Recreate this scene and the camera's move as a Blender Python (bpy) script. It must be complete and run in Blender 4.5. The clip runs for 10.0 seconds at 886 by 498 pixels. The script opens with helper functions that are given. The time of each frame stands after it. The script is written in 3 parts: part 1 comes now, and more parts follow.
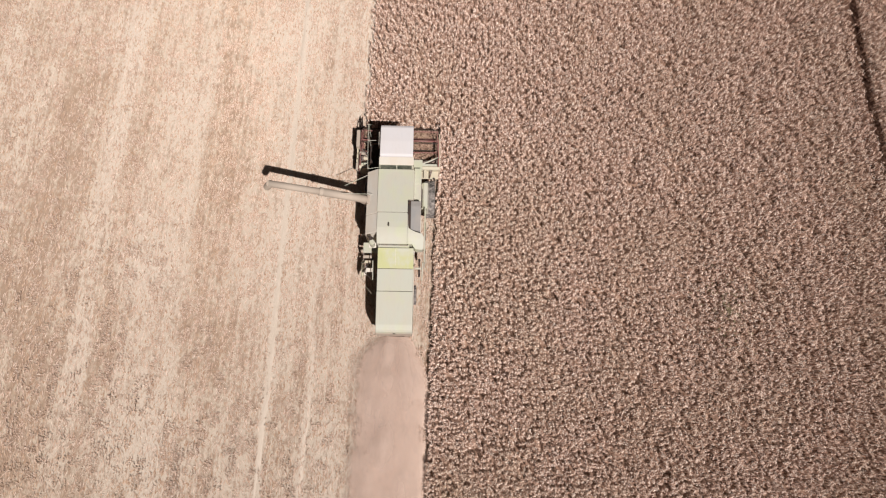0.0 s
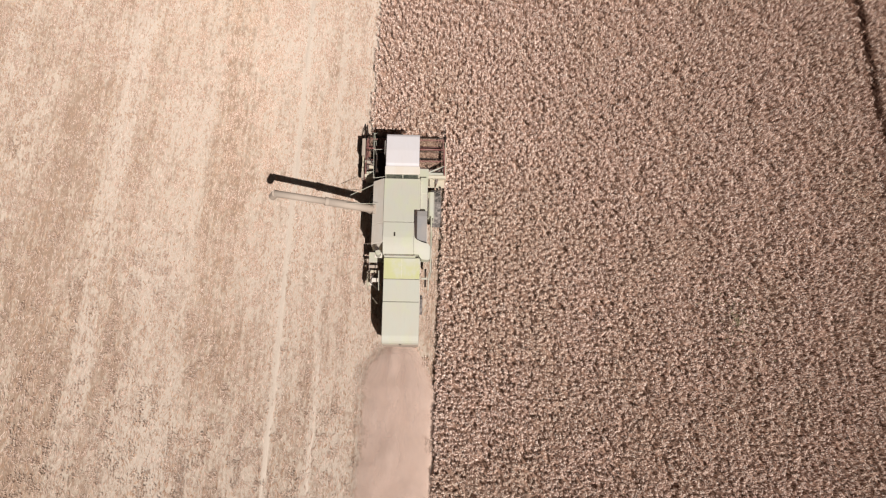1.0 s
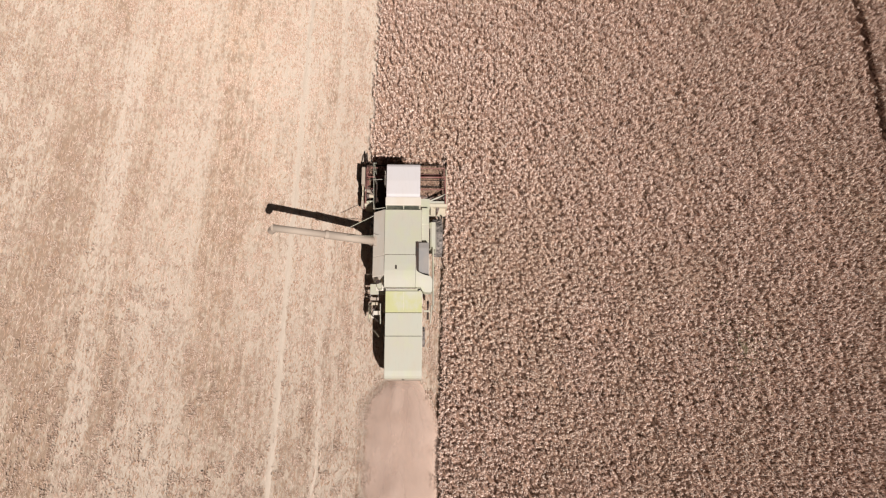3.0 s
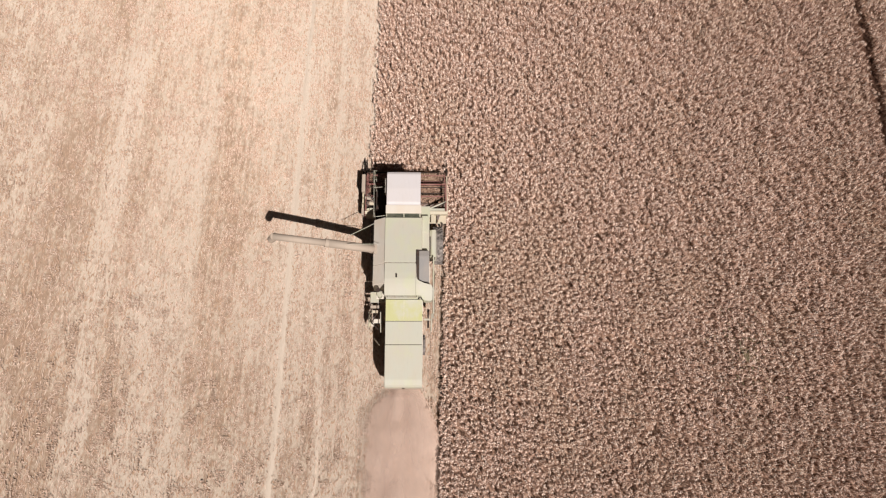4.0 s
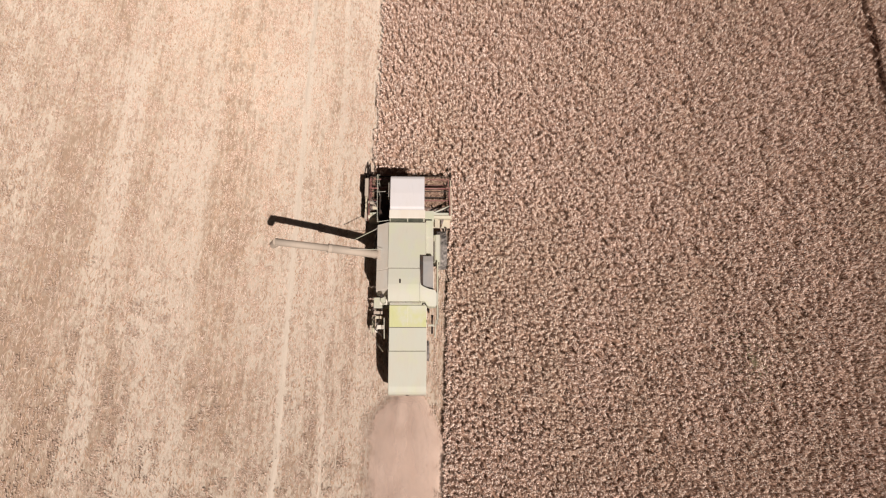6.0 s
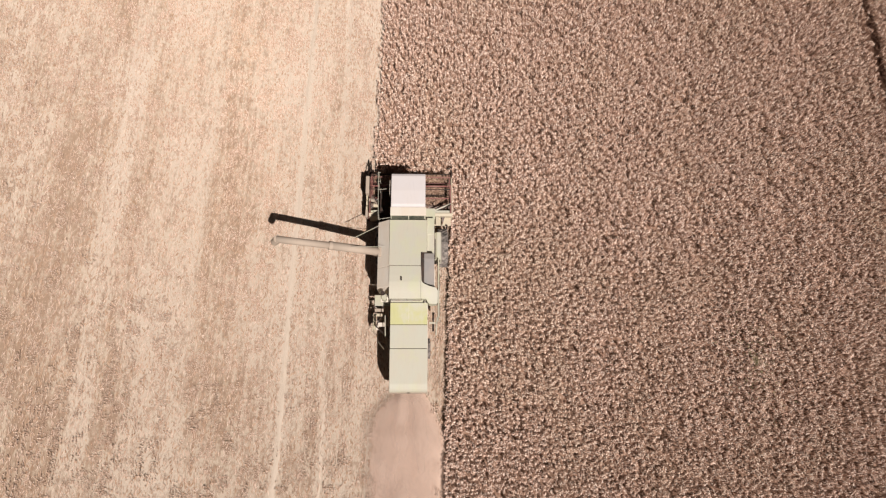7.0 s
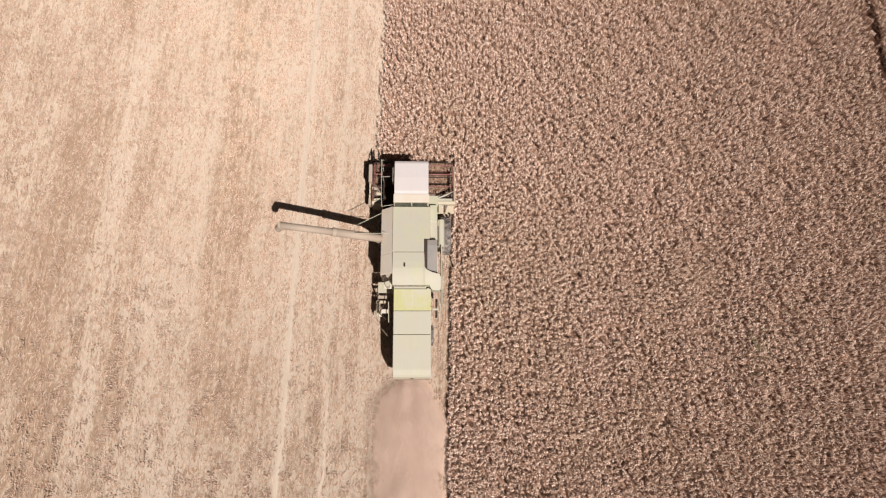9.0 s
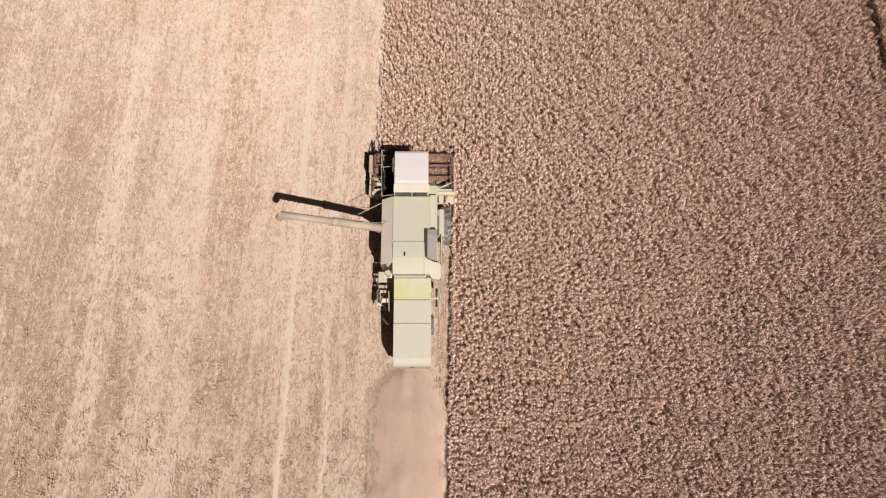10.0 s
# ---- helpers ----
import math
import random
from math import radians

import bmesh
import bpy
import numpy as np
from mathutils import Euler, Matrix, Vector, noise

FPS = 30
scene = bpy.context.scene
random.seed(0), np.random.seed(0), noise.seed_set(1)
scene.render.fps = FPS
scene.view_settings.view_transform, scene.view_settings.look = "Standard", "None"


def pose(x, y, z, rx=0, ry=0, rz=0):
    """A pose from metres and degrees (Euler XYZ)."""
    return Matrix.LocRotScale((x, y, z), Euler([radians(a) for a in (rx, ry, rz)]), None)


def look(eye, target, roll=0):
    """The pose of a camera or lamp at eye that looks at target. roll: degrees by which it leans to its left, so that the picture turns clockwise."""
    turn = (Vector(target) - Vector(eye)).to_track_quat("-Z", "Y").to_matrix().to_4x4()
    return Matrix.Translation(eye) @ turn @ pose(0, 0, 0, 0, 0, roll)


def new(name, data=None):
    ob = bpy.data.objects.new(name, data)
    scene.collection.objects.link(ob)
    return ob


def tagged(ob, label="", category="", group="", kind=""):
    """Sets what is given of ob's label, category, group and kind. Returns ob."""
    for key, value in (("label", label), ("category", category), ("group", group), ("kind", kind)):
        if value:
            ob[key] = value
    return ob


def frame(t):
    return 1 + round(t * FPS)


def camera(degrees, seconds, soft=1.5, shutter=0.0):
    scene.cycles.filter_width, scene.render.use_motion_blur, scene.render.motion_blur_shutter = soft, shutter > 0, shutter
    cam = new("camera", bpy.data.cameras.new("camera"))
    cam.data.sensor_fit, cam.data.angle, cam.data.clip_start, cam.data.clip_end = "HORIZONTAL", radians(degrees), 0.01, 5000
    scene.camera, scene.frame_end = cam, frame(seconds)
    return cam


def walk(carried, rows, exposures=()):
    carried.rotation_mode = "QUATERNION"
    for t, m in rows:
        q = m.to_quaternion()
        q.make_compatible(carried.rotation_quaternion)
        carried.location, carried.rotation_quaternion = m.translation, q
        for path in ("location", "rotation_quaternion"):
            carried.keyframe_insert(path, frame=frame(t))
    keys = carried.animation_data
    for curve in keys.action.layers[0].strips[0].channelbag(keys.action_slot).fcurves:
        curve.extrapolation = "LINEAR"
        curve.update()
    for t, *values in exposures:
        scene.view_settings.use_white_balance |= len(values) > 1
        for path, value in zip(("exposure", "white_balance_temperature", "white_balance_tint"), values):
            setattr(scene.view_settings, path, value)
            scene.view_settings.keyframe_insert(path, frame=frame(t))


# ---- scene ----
cam = camera(71.08, 10.0, soft=1.2)
# seconds, x, y, z, and the pose's three turns
ROWS = [
    (0.0, 1.640, -12.440, 32.195, 15.827, -2.042, 1.826),
    (0.5, 1.445, -12.220, 32.151, 15.827, -2.051, 1.876),
    (1.0, 1.329, -11.905, 32.111, 15.814, -2.020, 1.887),
    (1.5, 1.173, -11.508, 32.057, 15.885, -2.050, 1.899),
    (1.6, 1.173, -11.420, 32.052, 15.901, -2.037, 1.848),
    (1.8, 1.173, -11.243, 32.040, 15.931, -2.010, 1.240),
    (2.0, 1.172, -11.067, 32.029, 15.961, -1.984, 1.167),
    (2.5, 1.119, -10.687, 32.008, 16.023, -1.976, 1.159),
    (4.0, 1.172, -10.003, 31.999, 16.101, -1.777, 1.152),
    (4.5, 1.201, -9.871, 31.942, 16.092, -1.746, 1.181),
    (5.0, 1.234, -9.746, 31.882, 16.091, -1.664, 1.184),
    (5.5, 1.115, -9.662, 31.812, 16.100, -1.706, 1.158),
    (7.0, 0.957, -9.833, 31.689, 16.182, -1.711, 1.120),
    (7.5, 0.949, -9.954, 31.636, 16.265, -1.628, 1.127),
    (8.0, 0.893, -10.150, 31.577, 16.365, -1.637, 1.085),
    (8.5, 0.862, -10.353, 31.565, 16.393, -1.669, 1.057),
    (9.0, 0.836, -10.574, 31.573, 16.373, -1.667, 1.044),
    (9.5, 0.837, -10.795, 31.581, 16.291, -1.614, 1.017),
    (10.0, 0.927, -11.031, 31.603, 16.221, -1.497, 1.018),
]
walk(cam, [(t, pose(x, y, z, rx, ry, rz)) for t, x, y, z, rx, ry, rz in ROWS], exposures=[(0.0, 0.15, 6050, 12), (5.0, 0.15, 6280, 13.5), (10.0, 0.15, 6400, 14)])

# ---- daylight: a high sun behind the camera's right shoulder ----
HEADING = 1.37  # degrees by which the machine's axis is turned from the sowing rows
SHADOW = Vector((-0.328, 0.595, -1.0))  # the way the sunlight falls
sun = new("sun", bpy.data.lights.new("sun", "SUN"))
sun.data.energy, sun.data.angle, sun.data.color = 5.0, radians(0.55), (1.0, 0.93, 0.85)
sun.matrix_world = look((0, 0, 60), Vector((0, 0, 60)) + SHADOW)
world = bpy.data.worlds.new("sky")
scene.world = world
world.use_nodes = True
sky = world.node_tree.nodes.new("ShaderNodeTexSky")
sky.sky_type, sky.sun_disc = "NISHITA", False
to_sun = -SHADOW
sky.sun_elevation = math.atan2(to_sun.z, math.hypot(to_sun.x, to_sun.y))
sky.air_density, sky.dust_density, sky.ozone_density = 0.02, 1.2, 0.0
sky.sun_rotation = math.atan2(to_sun.x, to_sun.y)
background = world.node_tree.nodes["Background"]
background.inputs["Strength"].default_value = 0.031
world.node_tree.links.new(sky.outputs[0], background.inputs[0])


# ---- materials ----
class Nodes:
    """A short way to wire a node material."""

    def __init__(self, name):
        self.mat = bpy.data.materials.new(name)
        self.mat.use_nodes = True
        self.tree = self.mat.node_tree
        self.bsdf = self.tree.nodes["Principled BSDF"]

    def add(self, kind, inputs=None):
        n = self.tree.nodes.new(kind)
        for k, v in (inputs or {}).items():
            if isinstance(v, bpy.types.NodeSocket):
                self.tree.links.new(v, n.inputs[k])
            else:
                n.inputs[k].default_value = v
        return n

    def place(self, sx=1.0, sy=1.0, sz=1.0):
        geo = self.add("ShaderNodeNewGeometry")
        return self.add("ShaderNodeMapping", {"Vector": geo.outputs["Position"], "Scale": (sx, sy, sz)}).outputs[0]

    def local(self, sx=1.0, sy=1.0, sz=1.0):
        tc = self.add("ShaderNodeTexCoord")
        return self.add("ShaderNodeMapping", {"Vector": tc.outputs["Object"], "Scale": (sx, sy, sz)}).outputs[0]

    def noise(self, vec, scale, detail=3.0, rough=0.55):
        return self.add("ShaderNodeTexNoise", {"Vector": vec, "Scale": scale, "Detail": detail, "Roughness": rough}).outputs[0]

    def ramp(self, fac, stops):
        n = self.add("ShaderNodeValToRGB", {"Fac": fac})
        e = n.color_ramp.elements
        while len(e) < len(stops):
            e.new(0.5)
        for el, (p, c) in zip(e, stops):
            el.position, el.color = p, (*c, 1) if len(c) == 3 else c
        return n.outputs[0]

    def grey(self, fac, lo, hi):
        """Spread fac between lo and hi out to 0..1."""
        return self.add("ShaderNodeMapRange", {"Value": fac, "From Min": lo, "From Max": hi}).outputs[0]

    def mix(self, fac, a, b, blend="MIX"):
        n = self.tree.nodes.new("ShaderNodeMix")
        n.data_type, n.blend_type = "RGBA", blend
        for sock, v in ((n.inputs[0], fac), (n.inputs[6], a), (n.inputs[7], b)):
            if isinstance(v, bpy.types.NodeSocket):
                self.tree.links.new(v, sock)
            else:
                sock.default_value = v if isinstance(v, float) else (*v, 1)
        return n.outputs[2]

    def math(self, op, a, b=0.0):
        n = self.add("ShaderNodeMath", {0: a, 1: b})
        n.operation = op
        return n.outputs[0]

    def done(self, color, rough=0.8, metal=0.0, bump=None, strength=0.3, distance=0.02, spec=0.3, matt=0.0):
        i = self.bsdf.inputs
        for sock, v in ((i["Base Color"], color), (i["Roughness"], rough), (i["Metallic"], metal)):
            if isinstance(v, bpy.types.NodeSocket):
                self.tree.links.new(v, sock)
            else:
                sock.default_value = (*v, 1) if isinstance(v, tuple) else v
        i["Specular IOR Level"].default_value = spec
        i["Diffuse Roughness"].default_value = matt
        if bump is not None:
            b = self.add("ShaderNodeBump", {"Height": bump, "Strength": strength, "Distance": distance})
            self.tree.links.new(b.outputs[0], i["Normal"])
        return self.mat


def dusty_paint(name, color, dust=(0.60, 0.47, 0.34), rough=0.5, amount=0.55, fade=None, faded=0.45):
    """Painted sheet metal, chalky with age and with chaff dust lying on it in patches."""
    n = Nodes(name)
    big = n.noise(n.local(1, 0.6, 1), 1.6, 5, 0.6)
    fine = n.noise(n.local(), 28, 4, 0.7)
    streak = n.noise(n.local(9, 0.8, 2), 2.0, 3)
    lying = n.math("MULTIPLY", n.grey(big, 0.35, 0.75), amount)
    col = n.mix(n.math("ADD", lying, n.math("MULTIPLY", n.grey(fine, 0.5, 0.8), 0.12)), color, dust)
    col = n.mix(n.math("MULTIPLY", n.grey(streak, 0.56, 0.75), 0.12), col, tuple(c * 0.55 for c in color))
    if fade:
        old = n.grey(n.noise(n.local(1, 0.8, 1), 0.9, 4, 0.65), 0.47, 0.62)
        col = n.mix(n.math("MULTIPLY", old, faded), col, fade)
    return n.done(col, n.math("ADD", n.math("MULTIPLY", big, 0.35), rough - 0.1), 0.0, n.noise(n.local(), 6, 3), 0.15, 0.01, 0.25)


PAINT = dusty_paint("pale_green_paint", (0.45, 0.44, 0.36), dust=(0.48, 0.41, 0.32), fade=(0.46, 0.475, 0.29))
SIDE = dusty_paint("weathered_grey_green_paint", (0.64, 0.59, 0.51), amount=0.5)
ROOF = dusty_paint("white_roof_paint", (0.58, 0.545, 0.535), dust=(0.56, 0.49, 0.43), amount=0.35)
LIME = dusty_paint("faded_lime_paint", (0.47, 0.465, 0.22), dust=(0.50, 0.46, 0.34), amount=0.6, fade=(0.49, 0.475, 0.375), faded=0.9)
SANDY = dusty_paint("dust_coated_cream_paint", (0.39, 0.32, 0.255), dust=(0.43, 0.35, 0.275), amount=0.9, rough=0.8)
RED = dusty_paint("faded_red_paint", (0.21, 0.078, 0.066), dust=(0.32, 0.19, 0.155), amount=0.9)
HEADER = dusty_paint("header_cream_paint", (0.48, 0.44, 0.33), amount=0.7)


def worn_metal(name, color, rough=0.6, metal=0.6, rusty=(0.20, 0.10, 0.06)):
    n = Nodes(name)
    rust = n.grey(n.noise(n.local(), 7, 5, 0.65), 0.42, 0.66)
    col = n.mix(rust, color, rusty)
    return n.done(col, n.math("ADD", n.math("MULTIPLY", rust, 0.3), rough), metal, n.noise(n.local(), 40, 2), 0.2, 0.004)


STEEL = worn_metal("worn_steel", (0.30, 0.27, 0.25))
DARK = worn_metal("grimy_dark_metal", (0.03, 0.024, 0.02), 0.75, 0.0, (0.07, 0.04, 0.028))
SCREEN = dusty_paint("grey_wire_screen", (0.215, 0.205, 0.195), amount=0.2)
SHINY = worn_metal("scoured_steel", (0.26, 0.22, 0.195), 0.6, 0.5)


def rubber():
    n = Nodes("dusty_tyre_rubber")
    dust = n.grey(n.noise(n.local(), 5, 4), 0.3, 0.65)
    return n.done(n.mix(dust, (0.05, 0.045, 0.04), (0.30, 0.26, 0.23)), 0.9, 0.0, n.noise(n.local(), 30, 3), 0.3, 0.01)


TYRE = rubber()


def window_glass():
    n = Nodes("dusty_cab_glass")
    dust = n.math("MULTIPLY", n.grey(n.noise(n.local(), 4, 4), 0.3, 0.8), 0.6)
    return n.done(n.mix(dust, (0.035, 0.045, 0.035), (0.30, 0.27, 0.20)), n.math("ADD", n.math("MULTIPLY", dust, 0.6), 0.06), spec=0.5)


GLASS = window_glass()

SOIL = (0.245, 0.145, 0.086)
STRAW = (0.53, 0.432, 0.327)
PALE = (0.61, 0.522, 0.436)


def field_soil():
    """Stubble ground: chopped straw over soil, in rows and passes."""
    n = Nodes("stubble_ground")
    worn = n.add("ShaderNodeAttribute")
    worn.attribute_name = "bareness"
    passes = worn.outputs["Fac"]
    rows = n.noise(n.place(4.4, 3.0, 0), 1.0, 3, 0.6)
    drills = n.noise(n.place(6.0, 0.22, 0), 1.0, 2, 0.5)
    clods = n.noise(n.place(1.0, 0.55, 1), 6.0, 5, 0.7)
    fine = n.noise(n.place(1, 0.6, 1), 20, 3, 0.6)
    bare = n.math("ADD", n.math("MULTIPLY", clods, 0.5), n.math("MULTIPLY", rows, 0.88))
    bare = n.math("ADD", bare, n.math("MULTIPLY", drills, 0.6))
    bare = n.math("ADD", bare, n.math("MULTIPLY", passes, 0.36))
    bare = n.math("ADD", bare, n.math("MULTIPLY", fine, 0.2))
    blotch = n.noise(n.place(1, 0.3, 1), 1.9, 3, 0.55)
    bare = n.math("ADD", bare, n.math("MULTIPLY", n.math("SUBTRACT", blotch, 0.5), 0.75))
    bare = n.grey(bare, 1.24, 1.54)
    straw = n.mix(passes, PALE, STRAW)
    straw = n.mix(n.grey(fine, 0.3, 0.75), straw, (0.475, 0.392, 0.308))
    col = n.mix(n.math("MULTIPLY", bare, 0.66), straw, SOIL)
    return n.done(col, 0.95, 0.0, n.math("ADD", clods, n.math("MULTIPLY", fine, 0.6)), 0.8, 0.07, 0.1, 1.0)


GROUND = field_soil()


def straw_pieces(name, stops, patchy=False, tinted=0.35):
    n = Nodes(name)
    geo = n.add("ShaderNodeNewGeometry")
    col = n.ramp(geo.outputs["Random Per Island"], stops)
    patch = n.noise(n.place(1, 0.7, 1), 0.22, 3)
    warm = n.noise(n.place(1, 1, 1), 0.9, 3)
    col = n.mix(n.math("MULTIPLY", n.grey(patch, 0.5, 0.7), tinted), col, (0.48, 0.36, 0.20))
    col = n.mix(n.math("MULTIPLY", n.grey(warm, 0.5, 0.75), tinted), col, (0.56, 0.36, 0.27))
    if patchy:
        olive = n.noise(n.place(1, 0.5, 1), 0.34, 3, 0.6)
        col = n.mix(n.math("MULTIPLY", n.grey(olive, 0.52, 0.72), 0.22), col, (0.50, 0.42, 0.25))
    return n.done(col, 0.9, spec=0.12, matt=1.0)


EARS = straw_pieces("ripe_wheat_ears", [(0.0, (0.45, 0.28, 0.205)), (0.4, (0.64, 0.45, 0.35)), (0.75, (0.82, 0.645, 0.53)), (1.0, (0.96, 0.84, 0.735))], True, 0.18)
# stalk brown with shade of the gaps between tufts put into it
SHADE_STALKS = straw_pieces("gap_shade_stalks", [(0.0, (0.265, 0.148, 0.098)), (0.6, (0.40, 0.25, 0.18)), (1.0, (0.545, 0.378, 0.288))], False, 0.1)
STALK = straw_pieces("stubble_straw", [(0.0, (0.42, 0.28, 0.195)), (0.5, (0.55, 0.40, 0.305)), (0.85, (0.64, 0.505, 0.41)), (1.0, (0.70, 0.58, 0.48))], False, 0.15)
# browner than STALK: part of the stubble's shade is in this colour
SPECK = straw_pieces("shade_straw", [(0.0, (0.33, 0.21, 0.132)), (0.6, (0.44, 0.30, 0.203)), (1.0, (0.55, 0.405, 0.29))], False, 0.05)
CUT = straw_pieces("fresh_cut_stalks", [(0.0, (0.16, 0.09, 0.06)), (0.6, (0.34, 0.22, 0.15)), (1.0, (0.55, 0.40, 0.30))])
WEED = straw_pieces("green_weeds", [(0.0, (0.16, 0.14, 0.07)), (1.0, (0.32, 0.28, 0.17))])


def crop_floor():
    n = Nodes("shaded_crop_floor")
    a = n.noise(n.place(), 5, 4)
    # litter brown, toned down to hold some shade from under the ears
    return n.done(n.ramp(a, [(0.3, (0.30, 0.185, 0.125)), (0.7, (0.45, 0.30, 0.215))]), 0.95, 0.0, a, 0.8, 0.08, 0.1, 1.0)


FLOOR = crop_floor()


def lane_soil():
    n = Nodes("rolled_lane_soil")
    a = n.noise(n.place(1, 0.5, 1), 7, 5, 0.65)
    return n.done(n.ramp(a, [(0.3, (0.075, 0.038, 0.025)), (0.7, (0.14, 0.078, 0.052))]), 0.95, 0.0, a, 0.7, 0.05, 0.1, 1.0)


LANE = lane_soil()


def far_crop():
    n = Nodes("distant_wheat")
    a = n.noise(n.place(), 5, 4, 0.7)
    b = n.noise(n.place(0.2, 0.03, 1), 1, 3)
    col = n.ramp(n.math("ADD", n.math("MULTIPLY", a, 0.8), n.math("MULTIPLY", b, 0.2)), [(0.3, (0.12, 0.07, 0.05)), (0.5, (0.33, 0.21, 0.15)), (0.7, (0.54, 0.37, 0.27))])
    return n.done(col, 0.95, 0.0, a, 1.0, 0.15, 0.1)


FAR = far_crop()


def dust_veil():
    """Chaff dust hanging in the air: light passes on through it; thin at the rim of each puff, uneven within."""
    n = Nodes("hanging_chaff_dust")
    rim = n.add("ShaderNodeAttribute")
    rim.attribute_name = "thickness"
    lumps = n.grey(n.noise(n.place(1, 0.4, 1), 0.9, 4, 0.6), 0.25, 0.7)
    cover = n.math("MULTIPLY", rim.outputs["Fac"], n.math("ADD", n.math("MULTIPLY", lumps, 0.6), 0.4))
    tint = (0.69, 0.555, 0.47, 1)
    lit = n.add("ShaderNodeBsdfDiffuse", {"Color": tint})
    passed = n.add("ShaderNodeBsdfTranslucent", {"Color": tint})
    both = n.add("ShaderNodeMixShader", {0: 0.4, 1: lit.outputs[0], 2: passed.outputs[0]})
    clear = n.add("ShaderNodeBsdfTransparent")
    veil = n.add("ShaderNodeMixShader", {0: cover, 1: clear.outputs[0], 2: both.outputs[0]})
    n.tree.links.new(veil.outputs[0], n.tree.nodes["Material Output"].inputs["Surface"])
    return n.mat


def chaff():
    n = Nodes("fallen_chaff")
    soft = n.noise(n.place(1, 0.35, 1), 1.6, 4, 0.6)
    fine = n.noise(n.place(), 22, 3, 0.6)
    col = n.mix(n.grey(soft, 0.3, 0.7), (0.51, 0.38, 0.30), (0.59, 0.45, 0.36))
    col = n.mix(n.math("MULTIPLY", n.grey(fine, 0.45, 0.8), 0.5), col, (0.40, 0.27, 0.19))
    return n.done(col, 0.95, 0.0, fine, 0.4, 0.02, 0.1)


CHAFF = chaff()


def pressed_straw():
    n = Nodes("pressed_straw")
    a = n.noise(n.place(3, 0.5, 1), 6, 4, 0.65)
    return n.done(n.mix(n.grey(a, 0.3, 0.7), (0.50, 0.41, 0.32), (0.57, 0.475, 0.385)), 0.9, 0.0, a, 0.5, 0.03, 0.15)


PRESSED = pressed_straw()
DUST = dust_veil()


# ---- mesh helpers ----
def box(bm, x0, x1, y0, y1, z0, z1, bevel=0.02):
    made = bmesh.ops.create_cube(bm, size=1.0, matrix=Matrix.LocRotScale(((x0 + x1) / 2, (y0 + y1) / 2, (z0 + z1) / 2), None, (x1 - x0, y1 - y0, z1 - z0)))
    if bevel:
        edges = list({e for v in made["verts"] for e in v.link_edges})
        bmesh.ops.bevel(bm, geom=edges, offset=bevel, segments=2, affect="EDGES", profile=0.6)
    return bm


def prism(bm, outline, a, b, axis="x", bevel=0.02):
    """An outline of (y, z), (x, z) or (x, y) pairs, pushed along the axis from a to b."""
    put = {"x": lambda p, s: (s, p[0], p[1]), "y": lambda p, s: (p[0], s, p[1]), "z": lambda p, s: (p[0], p[1], s)}[axis]
    lo = [bm.verts.new(put(p, a)) for p in outline]
    hi = [bm.verts.new(put(p, b)) for p in outline]
    faces = [bm.faces.new(lo), bm.faces.new(hi[::-1])]
    for i in range(len(lo)):
        j = (i + 1) % len(lo)
        faces.append(bm.faces.new((lo[i], hi[i], hi[j], lo[j])))
    bmesh.ops.recalc_face_normals(bm, faces=faces)
    if bevel:
        edges = list({e for f in faces for e in f.edges})
        bmesh.ops.bevel(bm, geom=edges, offset=bevel, segments=2, affect="EDGES", profile=0.6)
    return bm


def tube(bm, p0, p1, r, r2=None, seg=12):
    p0, p1 = Vector(p0), Vector(p1)
    d = p1 - p0
    m = Matrix.Translation((p0 + p1) / 2) @ d.to_track_quat("Z", "Y").to_matrix().to_4x4()
    bmesh.ops.create_cone(bm, cap_ends=True, segments=seg, radius1=r, radius2=r if r2 is None else r2, depth=d.length, matrix=m)
    return bm


def lathe(bm, profile, centre, seg=32, capped=True):
    """Pairs of (radius, offset along x) turned round an axle that runs along x."""
    rings = []
    for r, s in profile:
        rings.append([bm.verts.new((centre[0] + s, centre[1] + r * math.cos(2 * math.pi * k / seg), centre[2] + r * math.sin(2 * math.pi * k / seg))) for k in range(seg)])
    for a, b in zip(rings, rings[1:]):
        for k in range(seg):
            bm.faces.new((a[k], a[(k + 1) % seg], b[(k + 1) % seg], b[k]))
    for ring in (rings[0], rings[-1]) if capped else ():
        bm.faces.new(ring)
    bmesh.ops.recalc_face_normals(bm, faces=bm.faces[:])
    return bm


def part(name, bm, material, parent, label="", smooth=False):
    me = bpy.data.meshes.new(name)
    bm.to_mesh(me)
    bm.free()
    me.materials.append(material)
    if smooth:
        for p in me.polygons:
            p.use_smooth = True
    ob = new(name, me)
    ob.parent = parent
    return tagged(ob, label=label)


def B():
    return bmesh.new()


def soup(name, verts, faces, material, label, category, kind="stuff"):
    me = bpy.data.meshes.new(name)
    nv, nf, k = len(verts), len(faces), faces.shape[1]
    me.vertices.add(nv)
    me.vertices.foreach_set("co", verts.astype(np.float32).ravel())
    me.loops.add(nf * k)
    me.loops.foreach_set("vertex_index", faces.astype(np.int32).ravel())
    me.polygons.add(nf)
    me.polygons.foreach_set("loop_start", np.arange(0, nf * k, k, dtype=np.int32))
    me.update(calc_edges=True)
    me.validate()
    me.materials.append(material)
    return tagged(new(name, me), label, category, kind=kind)


rng = np.random.default_rng(7)

